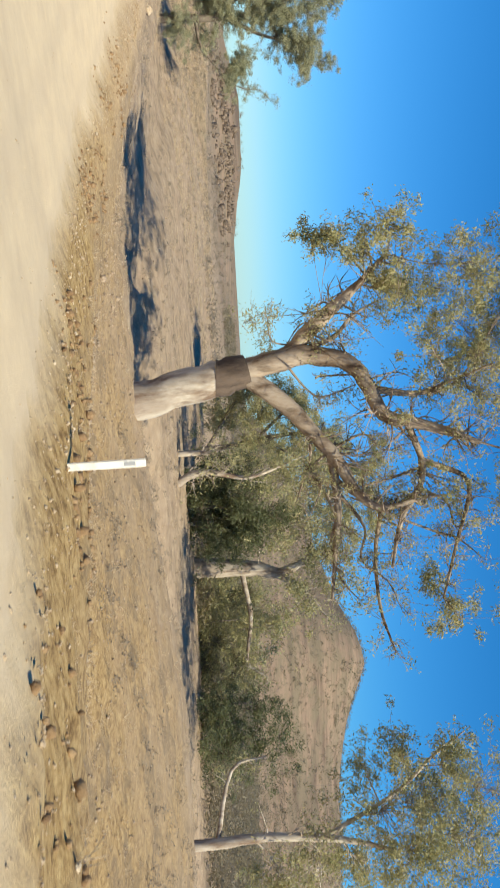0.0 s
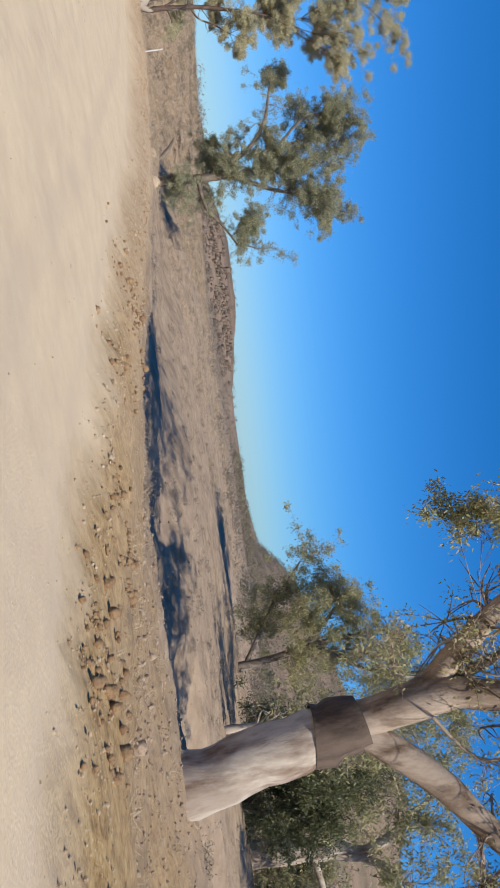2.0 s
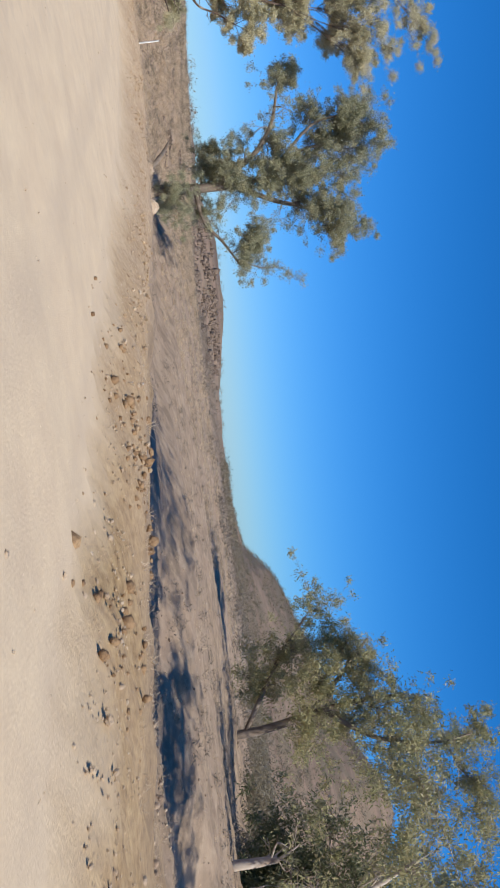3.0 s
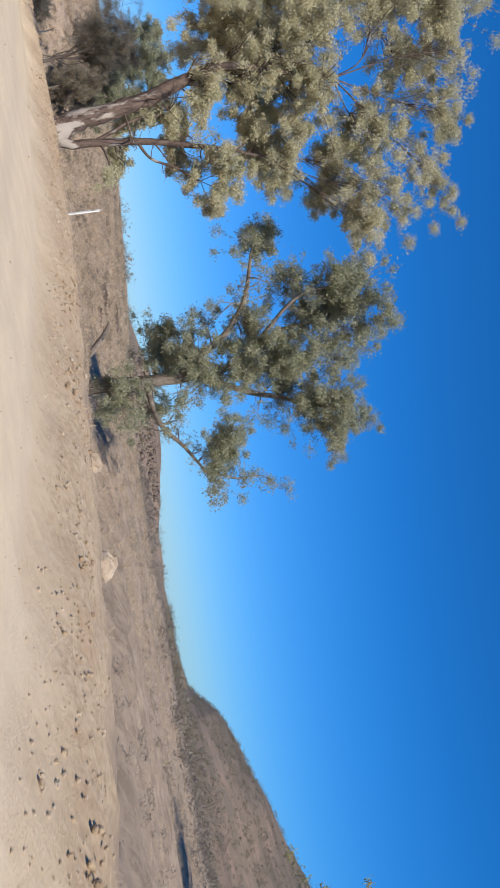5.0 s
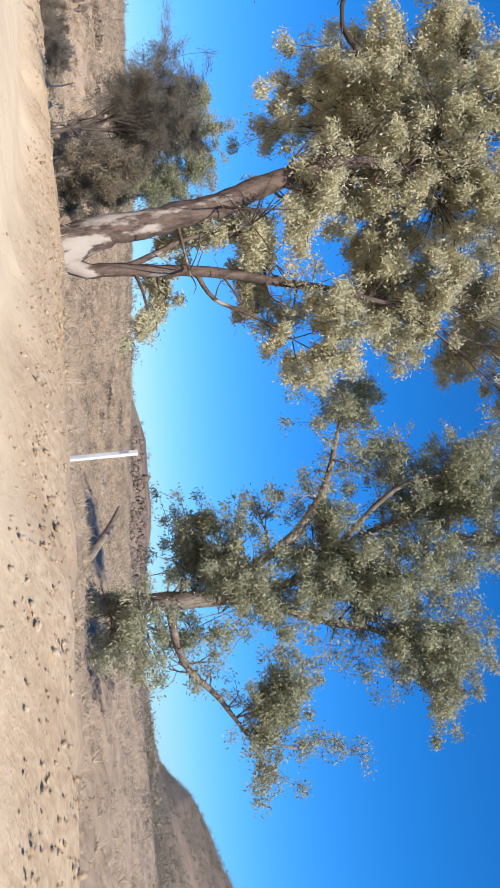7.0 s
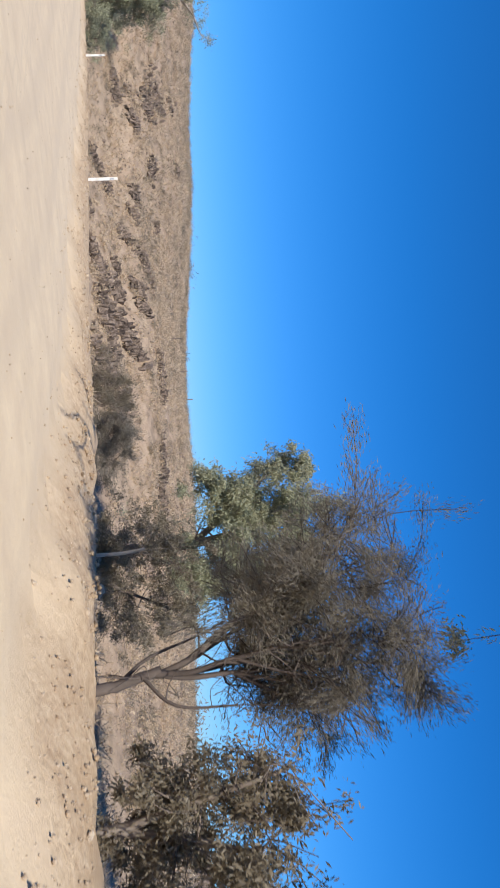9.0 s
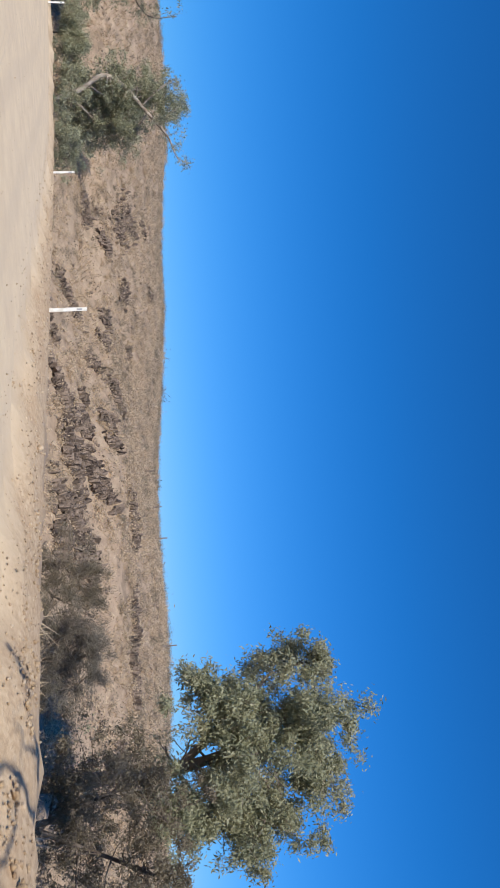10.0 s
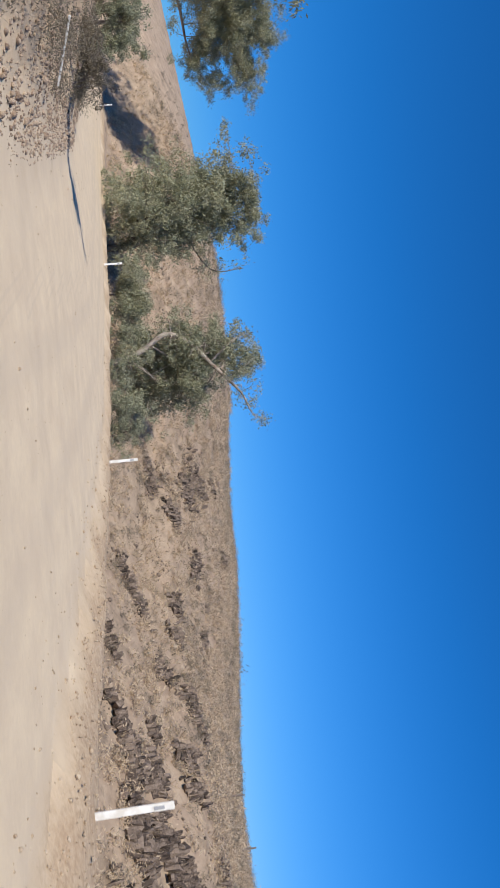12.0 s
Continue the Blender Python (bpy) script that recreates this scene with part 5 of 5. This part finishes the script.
# stones of the verge and of the cut bank, the larger ones one by one
def scatter_stones():
    rng = random.Random(11)
    land_ob = bpy.data.objects["ground"]
    for k in range(270):
        bank = k < 95
        if bank:
            s = rng.uniform(88, 118)
            x, y = lane_spot(s, -float(bank_foot(s + START)) - 0.3 - abs(rng.gauss(0, 2.4)))
        else:
            s = rng.uniform(2, 100)
            x, y = lane_spot(s, float(road_edge(s + START)) + rng.gauss(0.9, 0.55))
        size = rng.uniform(0.05, 0.12) * (1.9 if rng.random() < 0.15 else 1.0) if bank else rng.uniform(0.05, 0.14) * (0.7 if s < 50 else 0.85)
        ob = new("stone", rng.choice(RUBBLE * 3 + STONES + DARK_STONES) if bank else rng.choice(STONES))
        ob.parent = land_ob
        ob.matrix_world = pose(x, y, height(x, y) - 0.2 * size, rng.uniform(-20, 20), rng.uniform(-20, 20), rng.uniform(0, 360)) @ Matrix.Diagonal((size, size * rng.uniform(0.6, 1), size * rng.uniform(0.6, 1), 1))
    r = np.random.default_rng(12)
    n = 1500
    s = r.uniform(2, 33, n)
    d = road_edge(s + START) + np.interp(s, [0, 10, 25, 46], [2.2, 2.2, 1.6, 1.2]) + r.normal(0, 0.6, n) + 0.5 * np.sin(s * 0.9)
    keep = np.sin(s * 1.7) + np.sin(s * 0.63 + 1) + 0.8 * r.normal(size=n) > 0.1
    xy = np.array([lane_spot(a, b) for a, b in zip(s[keep], d[keep])])
    tagged(lumps("clods", xy, (r.gamma(1.7, 0.021, len(xy)) + 0.01).clip(0, 0.11), CLAY, r), "broken brown clods of earth along the verge", "clods", kind="stuff")
    n = 21000
    s = r.uniform(-2, 118, n)
    d = np.where(r.random(n) < 0.72, road_edge(s + START) + r.normal(1.0, 0.55, n), r.uniform(-3.5, 5.0, n))
    bank = r.random(n) < 0.42
    s = np.where(bank, r.uniform(86, 120, n), s)
    d = np.where(bank, 0.1 - bank_foot(s + START) - np.abs(r.normal(0, 2.4, n)), d)
    xy = np.array([lane_spot(a, b) for a, b in zip(s, d)])
    size = r.gamma(2.0, 0.0075, n) + 0.006
    size = np.where((s > 50) & (d > 4.4), size * 0.9, size * 0.7)
    size = np.where(bank, size * 1.7, size)
    size = np.where((d > -2.0) & (d < 4.0), size * 0.55, size)
    tagged(lumps("gravel", xy[~bank], size[~bank], PALE_ROCK, r), "loose tan gravel along the road verge", "gravel", kind="stuff")
    tagged(lumps("bank_rubble", xy[bank], size[bank], MID_ROCK, r), "brown stone rubble over the cut bank", "rubble", kind="stuff")
    n = 2600
    s = r.uniform(30, 86, n)
    d = road_edge(s + START) + 1.5 + 0.35 * np.sin(s * 0.7) + r.normal(0, 0.28, n)
    keep = np.sin(s * 1.3) + np.sin(s * 0.47 + 2) + 0.9 * r.normal(size=n) > 0.2
    xy = np.array([lane_spot(a, b) for a, b in zip(s[keep], d[keep])])
    tagged(lumps("berm_clods", xy, (r.gamma(1.5, 0.012, len(xy)) + 0.01).clip(0, 0.065), SANDY_CLAY, r), "crumbling sandy clods along the graded berm", "clods", kind="stuff")
    n = 9000
    s = r.uniform(-2, 42, n)
    xy = np.array([lane_spot(a, b) for a, b in zip(s, 8.0 + np.abs(r.normal(0, 6.0, n)))])
    tagged(lumps("field_stones", xy, r.gamma(1.8, 0.011, n) + 0.008, MID_ROCK, r), "small tan stones strewn over the brown flat", "stones", kind="stuff")
    n = 30000
    xy = np.stack([r.uniform(-135, -55, n), r.uniform(58, 112, n)], 1)
    u, _ = along(FOOT, xy[:, 0], xy[:, 1])
    d, _ = along(LANE, xy[:, 0], xy[:, 1])
    xy = xy[(u > -12) & (d > 7.5) & (waves(xy[:, 0], xy[:, 1], 9, 51) + 0.7 * waves(xy[:, 0], xy[:, 1], 3, 52) > 0.6)]
    n = 420
    ridge = np.stack([r.uniform(-122, -62, n), r.uniform(205, 262, n)], 1)
    ridge = ridge[waves(ridge[:, 0], ridge[:, 1], 16, 71) + 0.5 * r.normal(size=n) > 0.0]
    tagged(lumps("ridge_rocks", ridge, r.gamma(2.5, 0.28, len(ridge)) + 0.25, DARK_ROCK, r), "dark broken boulders strewn below the ridge crest", "rocks", kind="stuff")
    tagged(lumps("hill_rubble", xy, r.gamma(2.0, 0.03, len(xy)) + 0.02, DARK_ROCK, r), "small broken purple-brown stones over the hillside", "rubble", kind="stuff")


def lumps(name, xy, size, material, r):
    """Many small uneven stones in one mesh."""
    n = len(xy)
    g = (1 + 5**0.5) / 2
    base = np.array([(-1, g, 0), (1, g, 0), (-1, -g, 0), (1, -g, 0), (0, -1, g), (0, 1, g), (0, -1, -g), (0, 1, -g), (g, 0, -1), (g, 0, 1), (-g, 0, -1), (-g, 0, 1)]) / 1.9
    pick = np.array([(0, 11, 5), (0, 5, 1), (0, 1, 7), (0, 7, 10), (0, 10, 11), (1, 5, 9), (5, 11, 4), (11, 10, 2), (10, 7, 6), (7, 1, 8),
                     (3, 9, 4), (3, 4, 2), (3, 2, 6), (3, 6, 8), (3, 8, 9), (4, 9, 5), (2, 4, 11), (6, 2, 10), (8, 6, 7), (9, 8, 1)])
    v = base[None] * r.uniform(0.75, 1.15, (n, 12, 1)) + r.normal(size=(n, 12, 3)) * 0.1
    v *= r.uniform(0.55, 1.0, (n, 1, 3)) * size[:, None, None]
    t = r.uniform(0, 6.28, n)[:, None]
    v = np.stack([v[..., 0] * np.cos(t) - v[..., 1] * np.sin(t), v[..., 0] * np.sin(t) + v[..., 1] * np.cos(t), v[..., 2]], -1)
    v += np.stack([xy[:, 0], xy[:, 1], land(xy[:, 0], xy[:, 1])[0] + 0.25 * size], 1)[:, None]
    return fill(name, v.reshape(-1, 3), (pick[None] + 12 * np.arange(n)[:, None, None]).reshape(-1, 3), material)


scatter_stones()


# ---- dry grass and low scrub ----
def grass():
    r = np.random.default_rng(21)
    n = 170000
    x, y = r.uniform(-150, 30, n), r.uniform(4, 135, n)
    d, run = along(LANE, x, y)
    s = run - START
    _, zone = land(x, y)
    u, _ = along(FOOT, x, y)
    patch = waves(x, y, 7, 31) + 0.6 * waves(x, y, 2.2, 32)
    c, _ = along(CREEK, x, y)
    keep = (zone > np.where(s > 75, 3.4, 2.0)) & (s > -4) & (d > 0) & (patch > -0.5 + np.clip((d - 25) / 60, 0, 0.4)) & (np.abs(c) > 3.0) & (r.random(n) < np.where(s > 60, 0.85, 0.42))
    _, foot_run = along(FOOT, x, y)
    keep &= ~((u > -11) & (u < 1.5) & (foot_run > 50) & (foot_run < 80))
    x, y = x[keep], y[keep]
    z = land(x, y)[0]
    n = len(x)
    blade = 9
    tall = (r.uniform(0.07, 0.24, n) * np.where(u[keep] > 0, 1.9, np.where(s[keep] > 62, 1.25, 0.7)) * (1 + 0.25 * r.normal(size=n))).clip(0.07, 0.5)
    root = np.repeat(np.stack([x, y, z - 0.02], 1), blade, 0)
    h = np.repeat(tall, blade)
    lean = r.normal(size=(n * blade, 2)) * 0.7 * h[:, None]
    tip = root + np.column_stack([lean, h * r.uniform(0.6, 1.1, n * blade)])
    off = r.normal(size=(n * blade, 3)) * (0.05, 0.05, 0)
    side = r.normal(size=(n * blade, 3)) * 0.02
    side[:, 2] = 0
    w = np.repeat(tall, blade)[:, None] * 0.045
    side = side / (np.linalg.norm(side, axis=1)[:, None] + 1e-9) * w
    v = np.stack([root + off - side, root + off + side, tip + off], 1).reshape(-1, 3)
    tagged(fill("dry_grass", v, np.arange(len(v)).reshape(-1, 3), STRAW), "bleached dry grass tufts over the stony slopes", "grass", kind="stuff")


def scrub(name, label, spots, size, leaf_len, per, material, seed):
    r = np.random.default_rng(seed)
    x, y = spots
    z = land(x, y)[0]
    n = len(x)
    radius = size * r.uniform(0.5, 1.3, n)
    mid = np.repeat(np.stack([x, y, z + radius * 0.5], 1), per, 0)
    centres = mid + r.normal(size=(n * per, 3)) * np.repeat(radius, per)[:, None] * (0.45, 0.45, 0.32)
    v, f = blades(centres, leaf_len, 0.12, r, 0.0)
    tagged(fill(name, v, f, material), label, "scrub", kind="stuff")


def tussocks():
    """Straw tussocks over the rocky hillside, thinner towards its crest."""
    r = np.random.default_rng(61)
    n = 30000
    x, y = r.uniform(-150, -45, n), r.uniform(44, 128, n)
    u, _ = along(FOOT, x, y)
    d, _ = along(LANE, x, y)
    cover = waves(x, y, 6, 62) + 0.6 * waves(x, y, 2.5, 64)
    slope = (u > -10) & (d > 8.5)
    keep = slope & (cover + 0.5 * r.normal(size=n) > np.where(u > 22, 0.5, 0.15))
    scrub("tussocks", "bleached straw tussocks over the rocky hillside", (x[keep], y[keep]), 0.42, 0.2, 30, STRAW, 63)
    keep = slope & (cover + 0.5 * r.normal(size=n) < np.where(u > 22, 0.1, -0.25)) & (r.random(n) < 0.5)
    scrub("hillside_saltbush", "dull grey-brown saltbush between the tussocks", (x[keep], y[keep]), 0.48, 0.12, 60, LEAF_DRY, 65)


def low_scrub():
    r = np.random.default_rng(33)
    n = 17000
    x, y = r.uniform(-160, 25, n), r.uniform(20, 165, n)
    d, run = along(LANE, x, y)
    _, zone = land(x, y)
    u, _ = along(FOOT, x, y)
    keep = (d > 9) & (zone > 4) & (waves(x, y, 11, 41) > np.where(u > 0, -0.35, 0.1))
    scrub("saltbush", "low grey-brown saltbush dotted over the slopes", (x[keep], y[keep]), 0.3, 0.1, 40, LEAF_SCRUB, 34)
    n = 7000
    a, f = np.radians(r.uniform(-62, 60, n)), r.uniform(60, 520, n)
    x, y = -15 + np.sin(a) * f, 20 + np.cos(a) * f
    keep = (waves(x, y, 60, 43) + 0.7 * r.normal(size=n) > 0.2) & (along(LANE, x, y)[0] > 62) & ((along(FOOT, x, y)[0] > 2) | (x > -45))
    s = r.uniform(90, 124, 190)
    spot = [lane_spot(k, -float(bank_foot(k + START)) - 1.2 - abs(o)) for k, o in zip(s, r.normal(0, 3.0, 190))]
    bank_xy = np.array(spot)
    scrub("bank_scrub", "dry grey-brown scrub over the cut bank", (bank_xy[:, 0], bank_xy[:, 1]), 0.42, 0.06, 240, LEAF_DRY, 39)
    scrub("hill_scrub", "scattered grey-brown scrub over the far plain and hills", (x[keep], y[keep]), 1.25, 0.45, 44, LEAF_SCRUB, 35)
    n = 8500
    a, f = np.radians(r.uniform(-7, 46, n)), r.uniform(170, 520, n)
    x, y = -15 + np.sin(a) * f, 20 + np.cos(a) * f
    keep = waves(x, y, 80, 47) + 0.6 * r.normal(size=n) > -0.3
    scrub("range_scrub", "olive-grey mallee scrub covering the slopes of the range", (x[keep], y[keep]), 1.6, 0.7, 26, LEAF_MALLEE, 37)
    n = 2300
    a, f = np.radians(r.uniform(3, 38, n)), r.uniform(62, 190, n)
    x, y = np.sin(a) * f, np.cos(a) * f
    scrub("creek_scrub", "thick grey-green scrub between the creek and the range", (x, y), 1.7, 0.34, 80, LEAF_MALLEE, 36)


grass()
tussocks()
low_scrub()


# ---- guide posts, stake and fallen timber ----
def part(name, bm, material, parent, label=""):
    me = bpy.data.meshes.new(name)
    bm.to_mesh(me)
    bm.free()
    me.materials.append(material)
    ob = new(name, me)
    ob.parent = parent
    return tagged(ob, label)


def guide_post(x, y, lean_x=0.0, lean_y=0.0, tall=1.0, turn=30.0, width=0.1, fallen=None, label="white-painted roadside guide post standing in the gravel verge"):
    root = new("guide_post")
    root.matrix_world = pose(x, y, height(x, y), lean_x, lean_y, turn)
    if fallen:
        root.matrix_world = Matrix.Translation((x, y, height(x, y) + 0.22)) @ Vector(fallen).to_track_quat("Z", "Y").to_matrix().to_4x4() @ Matrix.Translation((0, 0, 0.15))
    tagged(root, label, "post", "guide posts along the road")
    bm = bmesh.new()
    bmesh.ops.create_cube(bm, size=1.0, matrix=Matrix.Translation((0, 0, tall / 2 - 0.15)) @ Matrix.Diagonal((width, 0.04, tall + 0.3, 1)))
    bmesh.ops.bevel(bm, geom=bm.edges[:], offset=0.008, segments=2, affect="EDGES")
    part("shaft", bm, PAINT, root)
    bm = bmesh.new()
    bmesh.ops.create_cube(bm, size=1.0, matrix=Matrix.Translation((0, -0.0235, tall - 0.2)) @ Matrix.Diagonal((0.05, 0.007, 0.14, 1)))
    bmesh.ops.bevel(bm, geom=bm.edges[:], offset=0.002, segments=1, affect="EDGES")
    part("reflector", bm, REFLECTOR, root, "small grey reflector plate")


guide_post(0.1, 9.85, turn=10)
guide_post(-36.7, 51.3, turn=-30)
guide_post(-69.9, 62.3, turn=70)
guide_post(-87.8, 64.9, lean_x=3, turn=70)
guide_post(-106.5, 61.0, turn=70)
guide_post(-121.0, 58.6, turn=62)
guide_post(-129.6, 52.4, turn=60)
guide_post(-77.6, 53.2, tall=0.85, fallen=(0.14, -0.54, 0.18), label="fallen white guide post leaning on the stony bank")


def timber(name, label, nodes, material, category):
    """A bare stick of wood along rows of x, y, height over ground, radius."""
    rng = np.random.default_rng(len(nodes) * 7)
    path = curve_through([(x, y, height(x, y) + h, r) for x, y, h, r in nodes], 4)
    v, f = tube(path, 8, rng, 0.1)
    tagged(fill(name, v, f, material), label, category)


timber("stake", "weathered grey wooden stake leaning at the verge", [(-51.2, 58.5, -0.2, 0.032), (-51.1, 58.4, 0.35, 0.028), (-51.0, 58.2, 0.72, 0.024)], BLEACHED_WOOD, "stake")
timber("fallen_branch", "dead grey fallen branch lying beside the bank gum", [(-38.2, 65.8, 0.05, 0.17), (-39.0, 66.3, 0.55, 0.15), (-39.8, 66.6, 1.0, 0.12), (-40.5, 66.8, 1.25, 0.07)], GREY_BARK, "branch")


def fence_post(x, y, tall, lean):
    root = new("fence_post")
    root.matrix_world = pose(x, y, height(x, y), lean, lean * 0.6, 20 * lean)
    tagged(root, "thin weathered grey fence post on the bare crest", "post", "old fence posts along the crest")
    bm = bmesh.new()
    bmesh.ops.create_cone(bm, cap_ends=True, segments=7, radius1=0.07, radius2=0.05, depth=tall + 0.3, matrix=Matrix.Translation((0, 0, tall / 2 - 0.15)))
    part("shaft", bm, GREY_BARK, root)


for x, y, tall, lean in ((-101.5, 95.6, 1.0, 3), (-98.5, 97.1, 1.1, 1), (-96.6, 98.9, 1.2, -2), (-88.1, 102.2, 1.2, 2), (-85.1, 103.9, 0.9, -1), (-83.4, 107.0, 1.1, 14)):
    fence_post(x, y, tall, lean)
